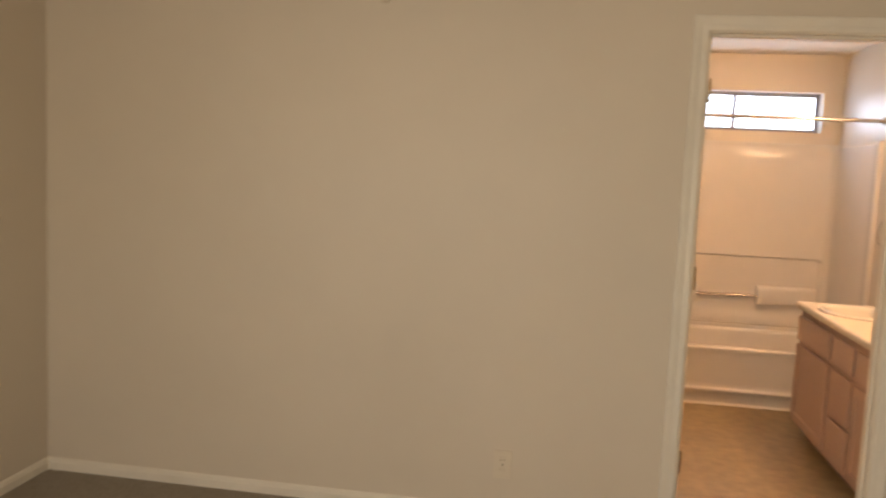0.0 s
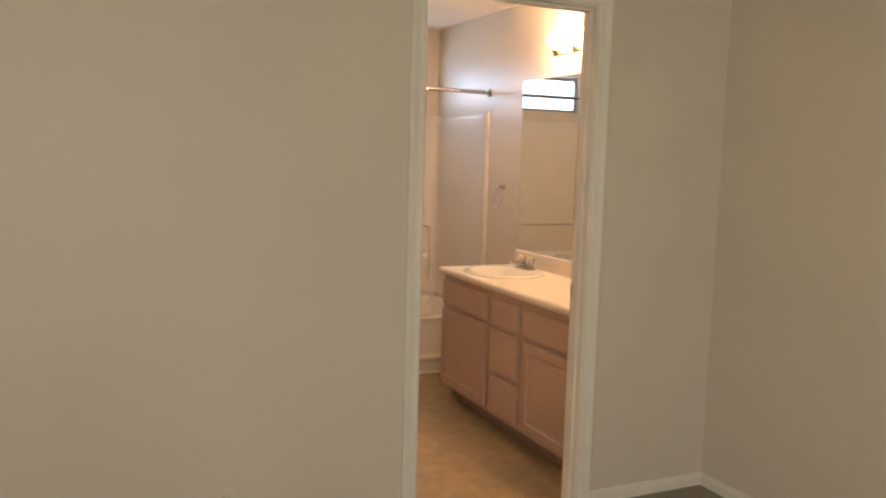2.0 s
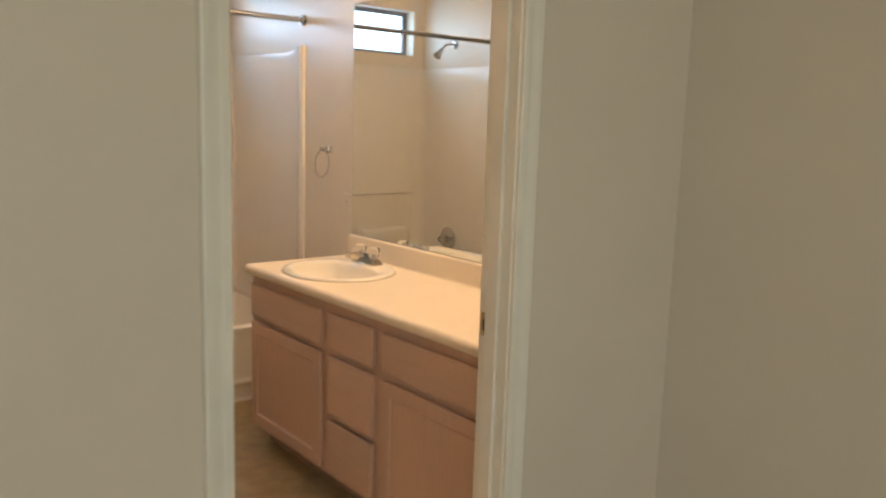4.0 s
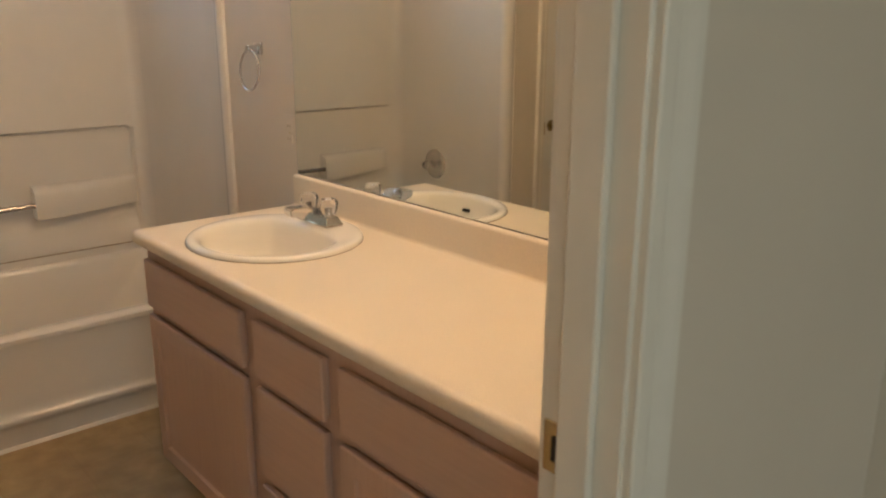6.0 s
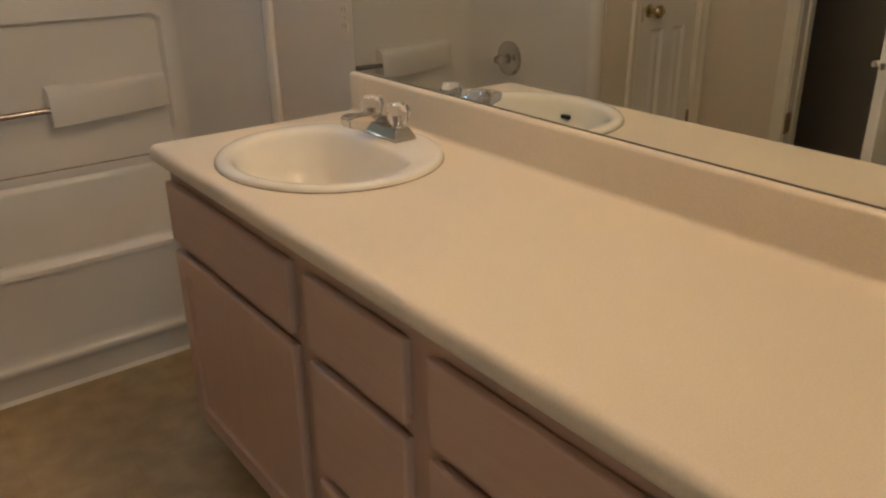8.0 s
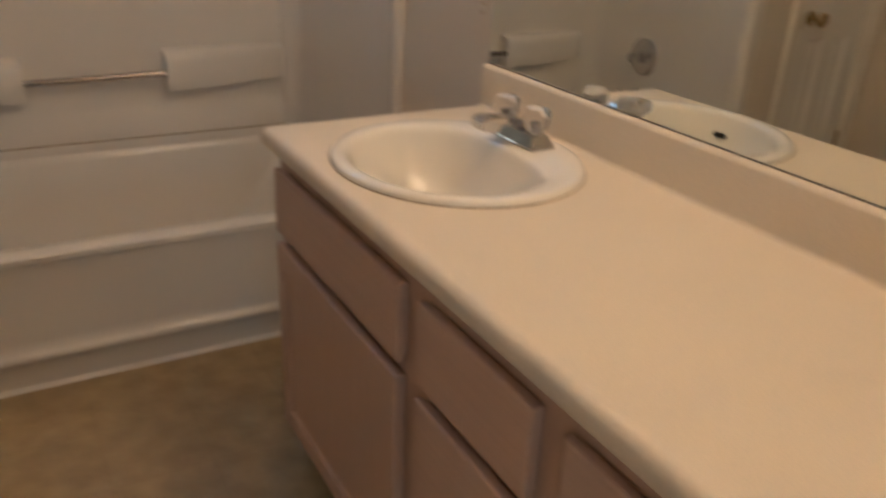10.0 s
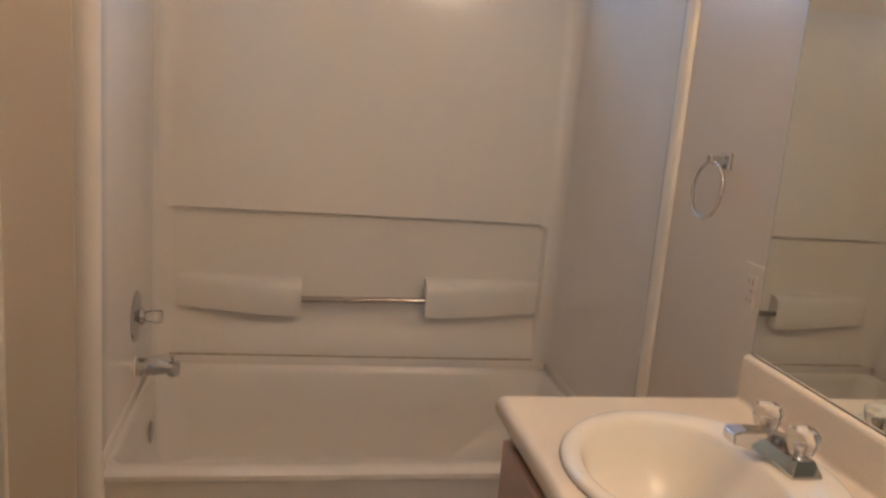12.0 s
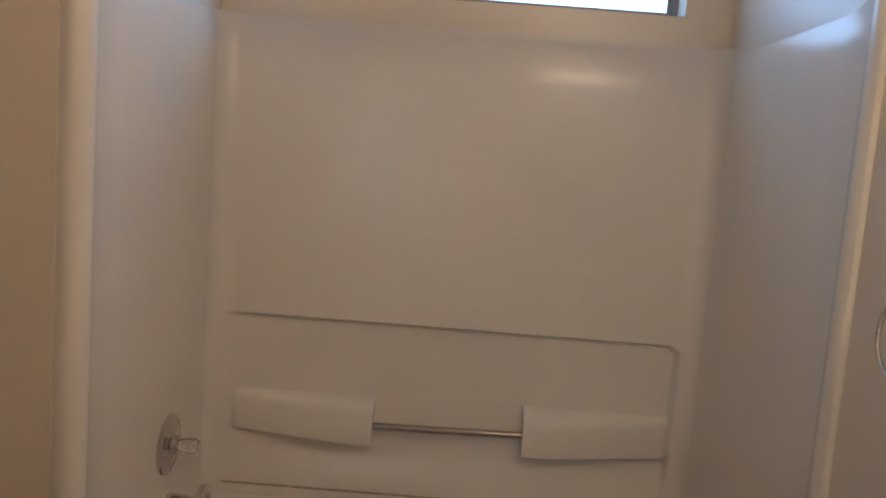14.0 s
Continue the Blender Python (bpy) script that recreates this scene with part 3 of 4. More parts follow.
def surround():
    """One moulded sheet that turns round the three sides, with ribs at its front edges and a recessed field in the back."""
    ri, rc = 0.030, 0.055
    plan = []  # (x, y, nx, ny): place and inward normal
    xl, xr, yf, yb = ENDL, ENDR, TUBF, TUBB
    for x, y in [(xl - 0.042, yf + 0.020), (xl - 0.042, yf + 0.004), (xl - 0.036, yf - 0.006), (xl - 0.022, yf - 0.011), (xl - 0.004, yf - 0.009), (xl + 0.010, yf + 0.003), (xl + 0.016, yf + 0.020), (xl + 0.012, yf + 0.040), (xl + 0.003, yf + 0.065)]:
        plan.append((x, y))
    for k in range(1, 8):
        plan.append((xl, yf + 0.065 + (yb - rc - yf - 0.065) * k / 7))
    plan += arc(xl + rc, yb - rc, rc, 180, 90, 6)[1:]
    cols = [xl + rc + 0.008, -1.327, -1.30, -1.26, -1.20]
    cols += [-1.20 + 1.10 * k / 16 for k in range(1, 17)]
    cols += [-0.084 + 0.003 * k for k in range(11)]
    plan += [(x, yb) for x in cols]
    plan += arc(xr - rc, yb - rc, rc, 90, 0, 6)[:]
    for k in range(1, 8):
        plan.append((xr, yb - rc - (yb - rc - yf - 0.065) * k / 7))
    for x, y in [(xr - 0.003, yf + 0.055), (xr - 0.010, yf + 0.036), (xr - 0.014, yf + 0.020), (xr - 0.012, yf + 0.006), (xr - 0.005, yf - 0.004), (xr + 0.004, yf - 0.006), (xr + 0.013, yf - 0.004)]:
        plan.append((x, y))
    zs = [0.426, 0.44, 0.46, 0.49, 0.52, 0.545, 0.58, 0.66, 0.74, 0.82, 0.88] + [0.900 + 0.003 * k for k in range(17)] + [0.96, 1.05, 1.2, 1.35, 1.5, 1.65, 1.74, 1.765, 1.778, 1.785]
    front, back = [], []
    n = len(plan)
    for z in zs:
        fr, bk = [], []
        for i, (x, y) in enumerate(plan):
            a, b = plan[max(0, i - 1)], plan[min(n - 1, i + 1)]
            d = Vector((b[0] - a[0], b[1] - a[1], 0)).normalized()
            nrm = Vector((d.y, -d.x, 0))
            p = Vector((x, y, z))
            push = 0.0
            if abs(y - yb) < 1e-6:
                push = 0.026 * step(-1.40, -1.25, x) * step(-0.006, 0.006, recess(x, z)) * (0.12 + 0.88 * step(0.45, 0.56, z))
            roll = 0.011 * step(1.735, 1.785, z) * step(yf + 0.045, yf + 0.085, y)
            fr.append(p - nrm * (push + roll))
            bk.append(p - nrm * (push + 0.012 + roll * 0.2) - Vector((0, 0, 0.004 if z > 1.78 else 0)))
        front.append(fr)
        back.append(bk)
    return closed_grid(front, back)


part("surround", surround(), ACRYL, tub, "", True)


def rounded_rect(x0, x1, y0, y1, r, z, per=9):
    pts = []
    for cx, cy, a in ((x1 - r, y1 - r, 0), (x0 + r, y1 - r, 90), (x0 + r, y0 + r, 180), (x1 - r, y0 + r, 270)):
        pts += [(cx + r * math.cos(radians(a + 90 * k / per)), cy + r * math.sin(radians(a + 90 * k / per)), z) for k in range(per + 1)]
    return pts


bm = bmesh.new()
loops = []
bx0, bx1, by0, by1 = ENDL - 0.012, ENDR + 0.012, TUBF + 0.028, TUBB + 0.016
for dx0, dx1, dy0, dy1, r, z in ((0, 0, 0, 0, 0.01, RIM_Z - 0.02), (0, 0, 0, 0, 0.012, RIM_Z - 0.006), (0.006, 0.006, 0.008, 0.004, 0.015, RIM_Z),
                                 (0.022, 0.024, 0.060, 0.022, 0.05, RIM_Z + 0.001), (0.028, 0.030, 0.072, 0.030, 0.06, RIM_Z - 0.006), (0.032, 0.036, 0.080, 0.036, 0.07, RIM_Z - 0.025),
                                 (0.040, 0.080, 0.095, 0.048, 0.09, RIM_Z - 0.13), (0.052, 0.160, 0.115, 0.066, 0.11, RIM_Z - 0.25), (0.085, 0.240, 0.140, 0.096, 0.12, RIM_Z - 0.315), (0.150, 0.320, 0.190, 0.150, 0.12, RIM_Z - 0.335), (0.30, 0.45, 0.28, 0.25, 0.08, RIM_Z - 0.340)):
    loops.append([bm.verts.new(p) for p in rounded_rect(bx0 + dx0, bx1 - dx1, by0 + dy0, by1 - dy1, r, z)])
for a, b in zip(loops, loops[1:]):
    for k in range(len(a)):
        bm.faces.new((a[k], a[(k + 1) % len(a)], b[(k + 1) % len(a)], b[k]))
bm.faces.new(loops[-1])
part("basin", bm, ACRYL, tub, "", True)
for lo, hi in (((ENDL - 0.006, TUBB - 0.004, RIM_Z - 0.01), (ENDR + 0.006, TUBB + 0.03, 0.428)), ((ENDL - 0.02, TUBF + 0.05, RIM_Z - 0.01), (ENDL + 0.002, TUBB - 0.004, 0.428)), ((ENDR - 0.002, TUBF + 0.05, RIM_Z - 0.01), (ENDR + 0.02, TUBB - 0.004, 0.428))):
    part("tub_lip", boxed(lo, hi, 0.0025), ACRYL, tub, "", True)
part("caulk", boxed((ENDL + 0.05, TUBB - 0.0055, 0.4250), (ENDR - 0.05, TUBB + 0.02, 0.4285), 0.001, 1), CAULK, tub, "grimy caulk seam between tub and surround")
AF = TUBF + 0.036
apron = [(AF + 0.03, RIM_Z - 0.012), (AF + 0.004, RIM_Z - 0.006), (AF - 0.002, RIM_Z - 0.012), (AF - 0.003, RIM_Z - 0.020), (AF, RIM_Z - 0.034), (AF + 0.005, RIM_Z - 0.06), (AF + 0.012, 0.15), (AF + 0.012, 0.125), (AF + 0.004, 0.114), (AF - 0.001, 0.110), (AF - 0.003, 0.102), (AF - 0.001, 0.094), (AF + 0.006, 0.086), (AF + 0.016, 0.07), (AF + 0.020, 0.012), (AF + 0.016, 0.008), (AF + 0.012, 0.0), (AF + 0.06, 0.0), (AF + 0.06, RIM_Z - 0.03)]
part("apron", prism(bmesh.new(), apron, "x", ENDL - 0.002, ENDR + 0.012), ACRYL, tub, "", True)
# foot of the left rib runs down past the rim to the floor
rib = [(ENDL - 0.042, TUBF + 0.06), (ENDL - 0.042, TUBF + 0.004), (ENDL - 0.036, TUBF - 0.006), (ENDL - 0.022, TUBF - 0.011), (ENDL - 0.004, TUBF - 0.009), (ENDL + 0.010, TUBF + 0.003), (ENDL + 0.016, TUBF + 0.020), (ENDL + 0.016, TUBF + 0.06)]
part("front_rib", prism(bmesh.new(), rib, "z", 0.0, 0.426), ACRYL, tub, "", True)
ribr = [(ENDR + 0.012, TUBF + 0.06), (ENDR + 0.012, TUBF - 0.005), (ENDR - 0.005, TUBF - 0.004), (ENDR - 0.012, TUBF + 0.006), (ENDR - 0.014, TUBF + 0.020), (ENDR - 0.014, TUBF + 0.06)]
part("front_rib", prism(bmesh.new(), ribr, "z", 0.0, 0.426), ACRYL, tub, "", True)


def soap_ledge(x_in, x_out, zb_in, zb_out, zt):
    """A moulded ledge whose underside rises towards its outer end; x_in is the end that holds the bar."""
    rows, back = [], []
    steps = 14
    for i in range(steps + 1):
        k = i / steps
        x = x_in + (x_out - x_in) * k
        zb = zb_in + (zb_out - zb_in) * k
        depth = 0.070 * (1 - 0.60 * step(0.15, 1.0, k)) * (0.90 + 0.10 * step(0.0, 0.03, k)) * (1 - 0.7 * step(0.93, 1.0, k))
        y = TUBB + 0.026
        row = [(x, y, zt + 0.010), (x, y - depth * 0.45, zt + 0.006), (x, y - depth * 0.72, zt - 0.001), (x, y - depth * 0.88, zt - 0.010), (x, y - depth * 0.97, zt - 0.024), (x, y - depth, (zt + zb) / 2), (x, y - depth, zb + 0.006), (x, y - depth * 0.96, zb + 0.001), (x, y - depth * 0.4, zb + 0.002), (x, y, zb + 0.004)]
        rows.append([Vector(p) for p in row])
        back.append([Vector((p[0], y + 0.008, p[2])) for p in row])
    return closed_grid(rows, back)


part("soap_ledge", soap_ledge(-0.910, -1.340, 0.582, 0.596, 0.702), ACRYL, tub, "", True)
part("soap_ledge", soap_ledge(-0.474, -0.046, 0.588, 0.602, 0.712), ACRYL, tub, "", True)
part("grab_bar", tube(bmesh.new(), [(-0.915, TUBB - 0.022, 0.640), (-0.470, TUBB - 0.022, 0.647)], 0.0105), STEEL, tub, "chrome grab bar", True)

VY = 2.775
bm = lathe(bmesh.new(), (ENDL, VY, 0.655), (1, 0, 0), [(0.078, 0.0), (0.078, 0.003), (0.074, 0.007), (0.050, 0.012), (0.030, 0.014), (0.026, 0.016), (0.024, 0.028), (0.016, 0.030), (0, 0.030)], 36)
valve = part("valve_plate", bm, CHROME, tub, "round chrome mixer plate", True)
bm = lathe(bmesh.new(), (ENDL + 0.028, VY, 0.655), (1, 0, 0), [(0.012, 0), (0.016, 0.006), (0.021, 0.024), (0.022, 0.042), (0.017, 0.050), (0, 0.051)], 8)
part("valve_knob", bm, CRYSTAL, valve, "clear acrylic knob")
bm = bmesh.new()
sec = [(0.002, 0.026, 0.028), (0.010, 0.027, 0.029), (0.05, 0.024, 0.026), (0.09, 0.021, 0.021), (0.108, 0.019, 0.019), (0.113, 0.022, 0.024), (0.126, 0.022, 0.024), (0.130, 0.018, 0.019)]
rings = []
for h, rw, rh in sec:
    drop = -0.004 if h > 0.09 else 0.0
    rings.append([bm.verts.new((ENDL + h, VY + rw * math.cos(2 * math.pi * k / 20), 0.496 + drop + rh * math.sin(2 * math.pi * k / 20))) for k in range(20)])
for a, b in zip(rings, rings[1:]):
    for k in range(20):
        bm.faces.new((a[k], a[(k + 1) % 20], b[(k + 1) % 20], b[k]))
bm.faces.new(rings[0])
bm.faces.new(rings[-1])
spout = part("tub_spout", bm, CHROME, tub, "chrome tub spout", True)
part("diverter", lathe(bmesh.new(), (ENDL + 0.108, VY, 0.511), (0, 0, 1), [(0.004, 0), (0.004, 0.012), (0.007, 0.014), (0.007, 0.020), (0, 0.021)], 12), CHROME, spout, "", True)
part("outlet_lip", lathe(bmesh.new(), (ENDL + 0.108, VY, 0.479), (0, 0, -1), [(0.015, 0), (0.015, 0.010), (0.011, 0.010), (0.011, 0.002), (0, 0.002)], 16), CHROME, spout, "", True)
part("escutcheon", lathe(bmesh.new(), (ENDL, VY, 0.496), (1, 0, 0), [(0.030, 0), (0.030, 0.002), (0.026, 0.004), (0, 0.004)], 20), IVORY, tub, "", True)
bm = lathe(bmesh.new(), (ENDL + 0.036, VY + 0.06, 0.257), (1, 0, 0.06), [(0.036, 0), (0.036, 0.003), (0.030, 0.008), (0.010, 0.010), (0, 0.010)], 24)
part("overflow_plate", bm, CHROME, tub, "chrome overflow plate", True)
part("drain", lathe(bmesh.new(), (ENDL + 0.33, 2.70, RIM_Z - 0.3395), (0, 0, 1), [(0.03, 0), (0.03, 0.002), (0.022, 0.003), (0, 0.001)], 20), CHROME, tub, "", True)

# shower head, its arm through the wall above the surround
bm = lathe(bmesh.new(), (-1.297, VY, 1.890), (0.66, 0, -0.75), [(0.012, 0), (0.013, 0.014), (0.016, 0.022), (0.026, 0.050), (0.027, 0.060), (0.022, 0.062), (0, 0.062)], 20)
head = part("shower_head", bm, CHROME, tub, "small chrome shower head", True)
part("flange", lathe(bmesh.new(), (-1.412, VY, 1.93), (1, 0, 0), [(0.028, 0), (0.026, 0.004), (0.012, 0.008), (0, 0.008)], 20), CHROME, head, "", True)
part("arm", tube(bmesh.new(), [(-1.412, VY, 1.93), (-1.36, VY, 1.93), (-1.335, VY, 1.924), (-1.315, VY, 1.908), (-1.295, VY, 1.888)], 0.0075), CHROME, head, "", True)

rod = thing("shower_rod", (-0.7, TUBF + 0.004, 1.905), "straight chrome shower curtain rod", "shower rod")
part("bar", tube(bmesh.new(), [(-1.41, TUBF + 0.004, 1.905), (WX - 0.002, TUBF + 0.004, 1.905)], 0.0127), CHROME, rod, "", True)
for x, d in ((-1.412, 1), (WX, -1)):
    part("end_socket", lathe(bmesh.new(), (x, TUBF + 0.004, 1.905), (d, 0, 0), [(0.027, 0), (0.027, 0.005), (0.019, 0.012), (0.017, 0.024), (0, 0.024)], 20), CHROME, rod, "", True)

# ---- vanity ----
CX0, CX1 = -0.540, 0.004            # counter front and back
CY0, CY1, CZ = 0.119, 1.803, 0.806
van = thing("vanity_cabinet", (-0.25, 0.96, 0.0), "pinkish whitewashed oak vanity cabinet with doors and drawers", "cabinet")
FX = -0.506                         # face frame
bm = bmesh.new()
box(bm, (FX + 0.018, 1.772, 0.088), (0.004, 1.790, 0.768))
box(bm, (FX + 0.018, 0.125, 0.088), (0.004, 0.143, 0.768))
box(bm, (FX + 0.018, 0.143, 0.088), (0.004, 1.772, 0.100))
box(bm, (-0.010, 0.143, 0.100), (0.004, 1.772, 0.768))
part("carcass", bm, OAK_Z, van)
bm = bmesh.new()
box(bm, (FX, 0.125, 0.706), (FX + 0.018, 1.790, 0.768))
box(bm, (FX, 0.125, 0.088), (FX + 0.018, 1.790, 0.120))
for y0, y1 in ((0.125, 0.238), (0.782, 0.865), (1.123, 1.211), (1.753, 1.790)):
    box(bm, (FX, y0, 0.120), (FX + 0.018, y1, 0.706))
for y0, y1, z0, z1 in ((0.238, 0.782, 0.560, 0.600), (1.211, 1.753, 0.560, 0.600), (0.865, 1.123, 0.560, 0.600), (0.865, 1.123, 0.312, 0.352)):
    box(bm, (FX, y0, z0), (FX + 0.018, y1, z1))
part("face_frame", bm, OAK_Z, van)
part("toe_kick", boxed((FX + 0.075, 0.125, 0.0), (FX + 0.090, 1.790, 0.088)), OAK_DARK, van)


def slab(y0, y1, z0, z1, bev=0.011):
    """Drawer front with a deep bevel all round its face."""
    bm = bmesh.new()
    loops = []
    for inset, x in ((0.007, FX - 0.0005), (0.007, FX - 0.005), (0.0, FX - 0.010), (0.0, FX - 0.0185), (bev * 0.12, FX - 0.0215), (bev * 0.45, FX - 0.0232), (bev, FX - 0.0236)):
        loops.append([bm.verts.new(p) for p in ((x, y0 + inset, z0 + inset), (x, y1 - inset, z0 + inset), (x, y1 - inset, z1 - inset), (x, y0 + inset, z1 - inset))])
    for a, b in zip(loops, loops[1:]):
        for k in range(4):
            bm.faces.new((a[k], a[(k + 1) % 4], b[(k + 1) % 4], b[k]))
    bm.faces.new(loops[0])
    bm.faces.new(loops[-1])
    return bm


def panelled(y0, y1, z0, z1, rail=0.048):
    """Door front: bevelled outer edge, flat rail, and a field that lies a little lower."""
    bm = bmesh.new()
    loops = []
    for inset, x in ((0.007, FX - 0.0005), (0.007, FX - 0.005), (0.0, FX - 0.010), (0.0, FX - 0.0185), (0.0013, FX - 0.0215), (0.005, FX - 0.0232), (0.011, FX - 0.0235), (rail, FX - 0.0235), (rail + 0.005, FX - 0.0165), (rail + 0.012, FX - 0.015), (rail + 0.02, FX - 0.015)):
        loops.append([bm.verts.new(p) for p in ((x, y0 + inset, z0 + inset), (x, y1 - inset, z0 + inset), (x, y1 - inset, z1 - inset), (x, y0 + inset, z1 - inset))])
    for a, b in zip(loops, loops[1:]):
        for k in range(4):
            bm.faces.new((a[k], a[(k + 1) % 4], b[(k + 1) % 4], b[k]))
    bm.faces.new(loops[0])
    bm.faces.new(loops[-1])
    return bm


for y0, y1, z0, z1 in ((1.198, 1.766, 0.592, 0.730), (0.852, 1.136, 0.592, 0.730), (0.852, 1.136, 0.344, 0.566), (0.852, 1.136, 0.112, 0.316), (0.225, 0.795, 0.592, 0.730)):
    part("drawer_front", slab(y0, y1, z0, z1), OAK_Y, van)
for y0, y1 in ((1.198, 1.766), (0.225, 0.795)):
    part("cabinet_door", panelled(y0, y1, 0.112, 0.566), OAK_Z, van)

# counter with its sink opening
counter = thing("countertop", (-0.27, 0.96, CZ), "beige laminate countertop with rounded edge and backsplash", "countertop")
SX, SY, SA, SB = -0.274, 1.472, 0.229, 0.248     # sink centre, half width across and along
edge = [(CX0 + 0.020, CZ)] + arc(CX0 + 0.018, CZ - 0.018, 0.018, 90, 180, 6)[1:] + [(CX0 + 0.0, CZ - 0.026)] + arc(CX0 + 0.010, CZ - 0.028, 0.010, 180, 270, 4)[1:] + [(CX0 + 0.03, CZ - 0.038), (CX0 + 0.03, CZ - 0.001)]
part("front_edge", prism(bmesh.new(), edge, "y", CY0, CY1), LAMIN, counter, "", True)
splash = [(CX1, CZ - 0.037), (CX1, CZ + 0.096)] + arc(-0.010, CZ + 0.088, 0.008, 90, 180, 5) + [(-0.018, CZ + 0.010)] + arc(-0.026, CZ + 0.008, 0.008, 0, -90, 4) + [(-0.026, CZ - 0.037)]
part("backsplash", prism(bmesh.new(), splash, "y", CY0, CY1), LAMIN, counter, "", True)
bm = bmesh.new()
tx0, tx1 = CX0 + 0.020, -0.026
ry0, ry1 = SY - 0.28, SY + 0.28


corner = [math.atan2(y - SY, x - SX) % (2 * math.pi) for x in (tx0, tx1) for y in (ry0, ry1)]
angles = sorted(set([2 * math.pi * k / 72 for k in range(72)] + corner))
inner, outer = [], []
for g in angles:
    c, s = math.cos(g), math.sin(g)
    r = 1 / math.sqrt((c / (SA - 0.012)) ** 2 + (s / (SB - 0.012)) ** 2)
    inner.append(bm.verts.new((SX + r * c, SY + r * s, CZ)))
    far = min([(tx1 - SX) / c if c > 1e-9 else 9, (tx0 - SX) / c if c < -1e-9 else 9, (ry1 - SY) / s if s > 1e-9 else 9, (ry0 - SY) / s if s < -1e-9 else 9])
    outer.append(bm.verts.new((SX + far * c, SY + far * s, CZ)))
for k in range(len(angles)):
    j = (k + 1) % len(angles)
    bm.faces.new((inner[k], inner[j], outer[j], outer[k]))
for edge_y, end_y in ((ry0, CY0), (ry1, CY1)):
    line = sorted((v for v in outer if abs(v.co.y - edge_y) < 1e-6), key=lambda v: v.co.x)
    bm.faces.new(line + [bm.verts.new((tx1, end_y, CZ)), bm.verts.new((tx0, end_y, CZ))])
bmesh.ops.recalc_face_normals(bm, faces=bm.faces)
if sum(f.normal.z * f.calc_area() for f in bm.faces) < 0:
    bmesh.ops.reverse_faces(bm, faces=bm.faces)
bmesh.ops.solidify(bm, geom=bm.faces[:], thickness=0.034)
part("top", bm, LAMIN, counter, "", True)

# drop-in sink
sink = thing("sink", (SX, SY, CZ), "oval white drop-in bathroom sink", "sink")
bm = bmesh.new()
loops = []
N = 72
BX = SX - 0.022                     # the bowl sits towards the front of the rim
for cx, ra, rb, z, flat in ((SX, SA, SB, CZ + 0.0005, 0), (SX, SA, SB, CZ + 0.006, 0), (SX, SA - 0.003, SB - 0.003, CZ + 0.010, 0), (SX, SA - 0.010, SB - 0.010, CZ + 0.0125, 0), (SX, SA - 0.020, SB - 0.020, CZ + 0.012, 0),
                            (BX, 0.184, 0.218, CZ + 0.0112, 1), (BX, 0.177, 0.211, CZ + 0.0085, 1), (BX, 0.172, 0.206, CZ + 0.003, 1), (BX, 0.168, 0.202, CZ - 0.006, 1), (BX, 0.162, 0.197, CZ - 0.022, 1), (BX, 0.151, 0.186, CZ - 0.055, 1), (BX, 0.128, 0.166, CZ - 0.088, 0.85), (BX, 0.104, 0.134, CZ - 0.114, 0.6), (BX, 0.070, 0.090, CZ - 0.133, 0.3), (BX, 0.030, 0.034, CZ - 0.142, 0), (BX, 0.021, 0.021, CZ - 0.144, 0)):
    ring = []
    for k in range(N):
        g = 2 * math.pi * k / N
        x = ra * math.cos(g)
        lim = ra * (1 - 0.24 * flat)
        if x > lim * 0.8:
            x = lim * 0.8 + (x - lim * 0.8) * (0.2 * lim) / max(1e-6, ra - 0.8 * lim)
        ring.append(bm.verts.new((cx + x, SY + rb * math.sin(g), z)))
    loops.append(ring)
for p, q in zip(loops, loops[1:]):
    for k in range(N):
        bm.faces.new((p[k], p[(k + 1) % N], q[(k + 1) % N], q[k]))
part("bowl", bm, CHINA, sink, "", True)
part("drain", lathe(bmesh.new(), (BX, SY, CZ - 0.145), (0, 0, 1), [(0.022, 0), (0.022, 0.003), (0.017, 0.004), (0.015, 0.001), (0, 0.001)], 20), CHROME, sink, "chrome drain", True)
part("overflow_slot", boxed((BX - 0.163, SY + 0.012, CZ - 0.042), (BX - 0.149, SY + 0.044, CZ - 0.031), 0.004), DARK, sink)

bm = bmesh.new()
tube(bm, [(SX + (SA + 0.0005) * math.cos(2 * math.pi * k / 72), SY + (SB + 0.0005) * math.sin(2 * math.pi * k / 72), CZ + 0.0006) for k in range(72)], 0.0016, 6, True)
part("caulk", bm, CAULK, sink, "thin grimy caulk line under the rim", True)

# centre-set faucet
FXC, FYC, FZ = -0.112, 1.505, CZ + 0.012
fau = thing("faucet", (FXC, FYC, FZ), "chrome centre-set faucet with clear acrylic knobs", "faucet")
bm = bmesh.new()
lo = [(FXC - 0.029, FYC - 0.080), (FXC + 0.027, FYC - 0.080), (FXC + 0.027, FYC + 0.080), (FXC - 0.029, FYC + 0.080)]
hi = [(FXC - 0.017, FYC - 0.066), (FXC + 0.018, FYC - 0.066), (FXC + 0.018, FYC + 0.066), (FXC - 0.017, FYC + 0.066)]
l0 = [bm.verts.new((x, y, FZ)) for x, y in lo]
l1 = [bm.verts.new((x, y, FZ + 0.005)) for x, y in lo]
l2 = [bm.verts.new((x, y, FZ + 0.027)) for x, y in hi]
for p, q in ((l0, l1), (l1, l2)):
    for k in range(4):
        bm.faces.new((p[k], p[(k + 1) % 4], q[(k + 1) % 4], q[k]))
bm.faces.new(l0)
bm.faces.new(l2)
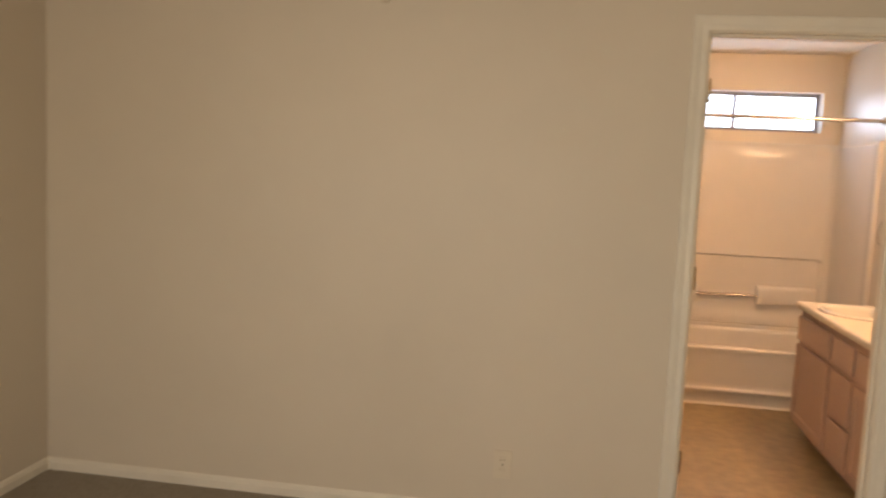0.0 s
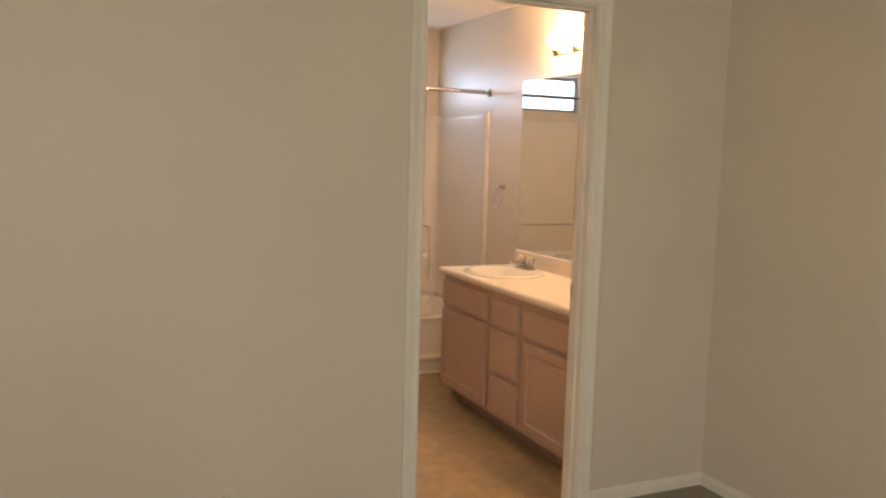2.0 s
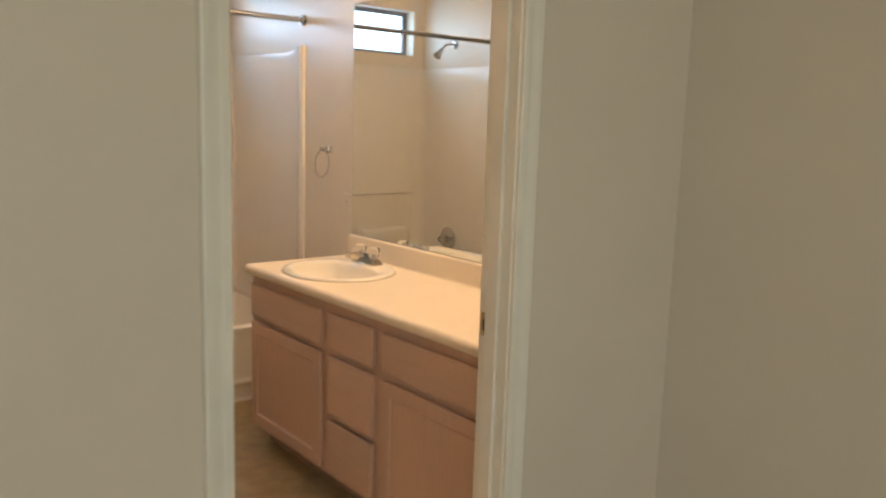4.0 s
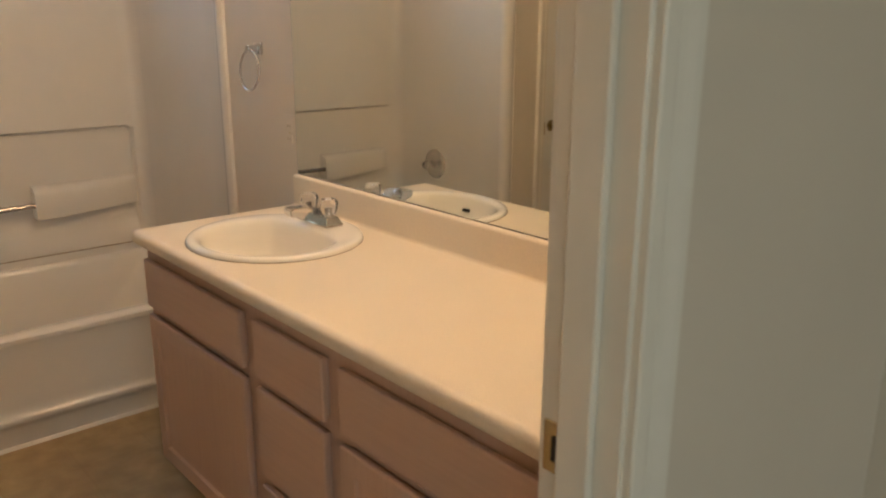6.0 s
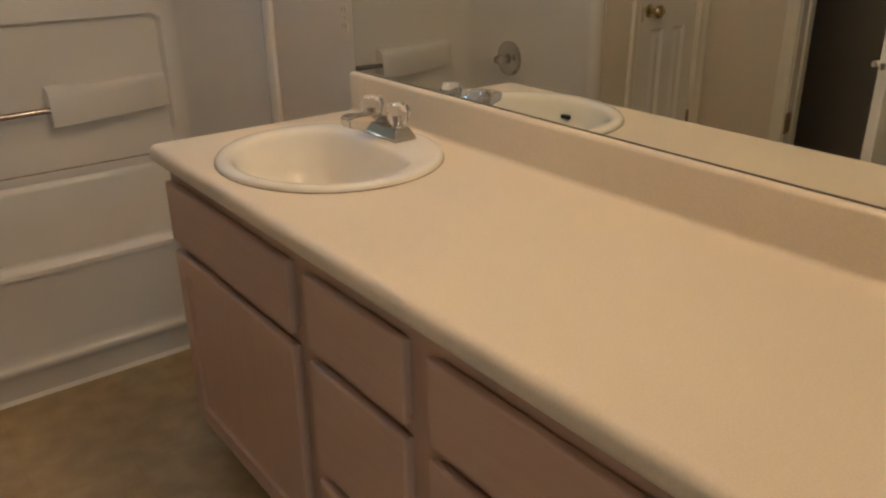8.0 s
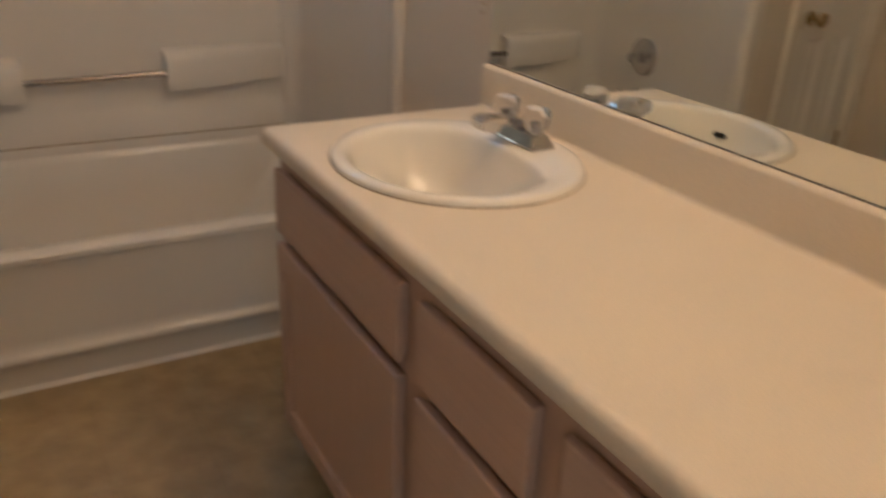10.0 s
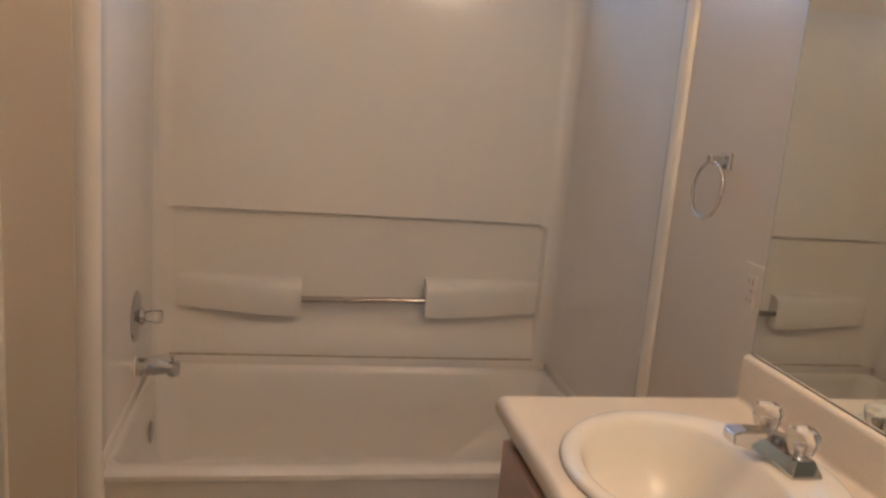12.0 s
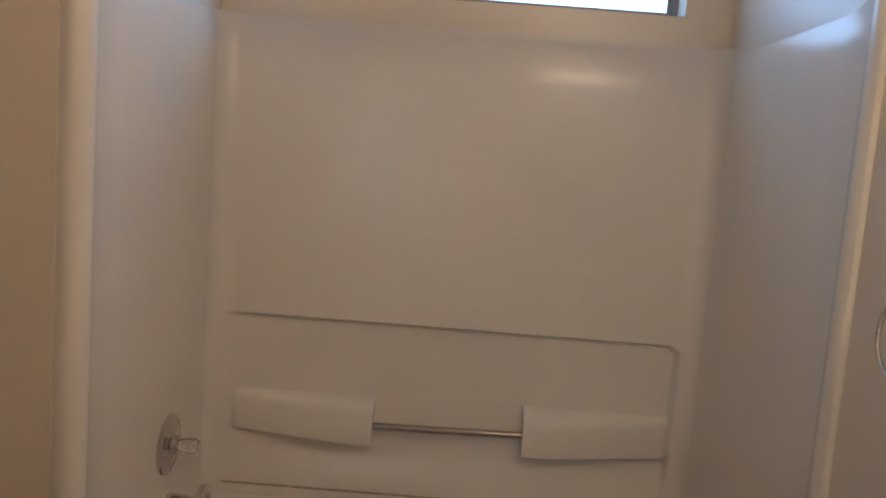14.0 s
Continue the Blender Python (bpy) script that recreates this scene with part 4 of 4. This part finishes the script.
bmesh.ops.bevel(bm, geom=bm.edges[:], offset=0.0015, segments=1, affect="EDGES")
part("base", bm, CHROME, fau)
bm = bmesh.new()
outline = [(0.015, 0.0), (0.015, 0.038), (-0.005, 0.046), (-0.045, 0.053), (-0.090, 0.057), (-0.104, 0.052), (-0.102, 0.032), (-0.084, 0.029), (-0.055, 0.022), (-0.036, 0.010), (-0.028, 0.0)]
prism(bm, [(FXC + x, FZ + z) for x, z in outline], "y", FYC - 0.019, FYC + 0.019)
bmesh.ops.bevel(bm, geom=bm.edges[:], offset=0.003, segments=2, affect="EDGES")
part("spout", bm, CHROME, fau, "", True)
for s in (-1, 1):
    c = (FXC - 0.001, FYC + s * 0.051, FZ + 0.023)
    stem = part("stem", lathe(bmesh.new(), c, (0, 0, 1), [(0.015, 0), (0.013, 0.008), (0.008, 0.010), (0.008, 0.030), (0, 0.030)], 16), CHROME, fau, "", True)
    bm = crown((c[0], c[1], c[2] + 0.008), (0, 0, 1), [(0.014, 0.0), (0.020, 0.004), (0.024, 0.014), (0.0275, 0.030), (0.0275, 0.038), (0.022, 0.045), (0.012, 0.047)])
    part("knob", bm, CRYSTAL, stem, "clear fluted acrylic knob", True)

# mirror
mir = thing("wall_mirror_sheet", (0.0, 0.96, 0.91), "large frameless wall mirror above the backsplash", "mirror")
part("glass", boxed((MIRX, 0.121, 0.9030), (MIRX + 0.005, 1.802, 1.944)), MIRROR, mir)
part("edge", boxed((MIRX + 0.0004, 1.802, 0.9055), (MIRX + 0.006, 1.8055, 1.944), 0.001, 1), GROUND, mir, "pale ground edge of the mirror")
part("bottom_channel", boxed((MIRX - 0.0008, 0.121, 0.9022), (MIRX + 0.006, 1.8035, 0.9052)), MIRROR_EDGE, mir, "dark lower edge of the mirror")
part("clip", boxed((MIRX - 0.002, 1.798, 1.615), (MIRX + 0.007, 1.806, 1.640), 0.001, 1), CHROME, mir)

# vanity light: a brass bar on a wall plate, with upright lamps
bar = thing("vanity_light", (0.0, 1.02, 2.05), "brass vanity light bar with glowing upright globe bulbs", "wall lamp")
LX, LZ = -0.085, 2.046
part("wall_plate", boxed((WX - 0.022, 0.92, LZ - 0.045), (WX, 1.12, LZ + 0.055), 0.006, 2), BRASS, bar)
part("bar", tube(bmesh.new(), [(LX, 0.715, LZ), (LX, 1.325, LZ)], 0.009), BRASS, bar, "thin brass bar", True)
for y in (0.95, 1.09):
    part("arm", tube(bmesh.new(), [(WX - 0.018, y, LZ), (LX, y, LZ)], 0.007), BRASS, bar, "", True)
for k in range(4):
    y = 1.305 - k * 0.19
    sock = part("socket", lathe(bmesh.new(), (LX, y, LZ), (0, 0, 1), [(0.010, 0), (0.020, 0.006), (0.024, 0.016), (0.022, 0.030), (0.018, 0.032), (0, 0.032)], 20), BRASS, bar, "brass socket cup", True)
    prof = [(0.016, 0.0), (0.022, 0.008)] + [(0.050 * math.sin(radians(g)), 0.052 - 0.050 * math.cos(radians(g))) for g in range(34, 180, 10)] + [(0, 0.102)]
    part("bulb", lathe(bmesh.new(), (LX, y, LZ + 0.030), (0, 0, 1), prof, 20), BULB, sock, "lit frosted globe bulb", True)

# towel ring
ring = thing("towel_ring", (WX, 2.020, 1.285), "chrome towel ring on a square post", "towel ring")
part("mount", boxed((WX - 0.012, 2.000, 1.266), (WX, 2.040, 1.304), 0.003), CHROME, ring)
part("post", boxed((WX - 0.050, 2.010, 1.275), (WX - 0.008, 2.030, 1.295), 0.003), CHROME, ring)
RR = 0.064
part("ring", tube(bmesh.new(), [(WX - 0.043 + 0.006 * math.cos(2 * math.pi * k / 48), 2.020 + RR * math.sin(2 * math.pi * k / 48), 1.281 - RR + RR * math.cos(2 * math.pi * k / 48)) for k in range(48)], 0.0042, 10, True), CHROME, ring, "", True)


def duplex(name, place, along, label, cover):
    """A duplex outlet; along: 'x' on a wall that faces -y, 'y' on one that faces -x."""
    ob = thing(name, place, label, "outlet")
    def at(u, v, w):
        return (place[0] + u, place[1] - v, place[2] + w) if along == "x" else (place[0] - v, place[1] + u, place[2] + w)
    def slab_box(u0, u1, v0, v1, w0, w1, bev=0.0):
        p, q = at(u0, v0, w0), at(u1, v1, w1)
        return boxed([min(a, b) for a, b in zip(p, q)], [max(a, b) for a, b in zip(p, q)], bev)
    plate = part("cover_plate", slab_box(-0.036, 0.036, 0, 0.006, -0.058, 0.058, 0.002), cover, ob)
    for w in (-0.020, 0.020):
        face = part("socket_face", slab_box(-0.016, 0.016, 0.006, 0.009, w - 0.014, w + 0.014, 0.001), cover, ob)
        for u in (-0.007, 0.007):
            part("slot", slab_box(u - 0.0012, u + 0.0012, 0.0088, 0.0095, w - 0.003, w + 0.006), BRONZE, face)
    part("screw", slab_box(-0.003, 0.003, 0.006, 0.0075, -0.003, 0.003, 0.0005), BRASS, ob)
    return ob


duplex("wall_outlet", (-2.097, 0.0, 0.312), "x", "ivory duplex outlet low on the bedroom wall", IVORY)
duplex("wall_outlet", (WX, 1.845, 1.028), "y", "ivory duplex outlet beside the mirror", PAINT)

# small white fitting high on the bedroom wall
det = thing("wall_sensor", (-2.655, 0.0, 2.15), "small white plastic sensor high on the wall", "sensor")
part("case", boxed((-2.672, -0.020, 2.121), (-2.640, 0.0, 2.185), 0.004), IVORY, det)
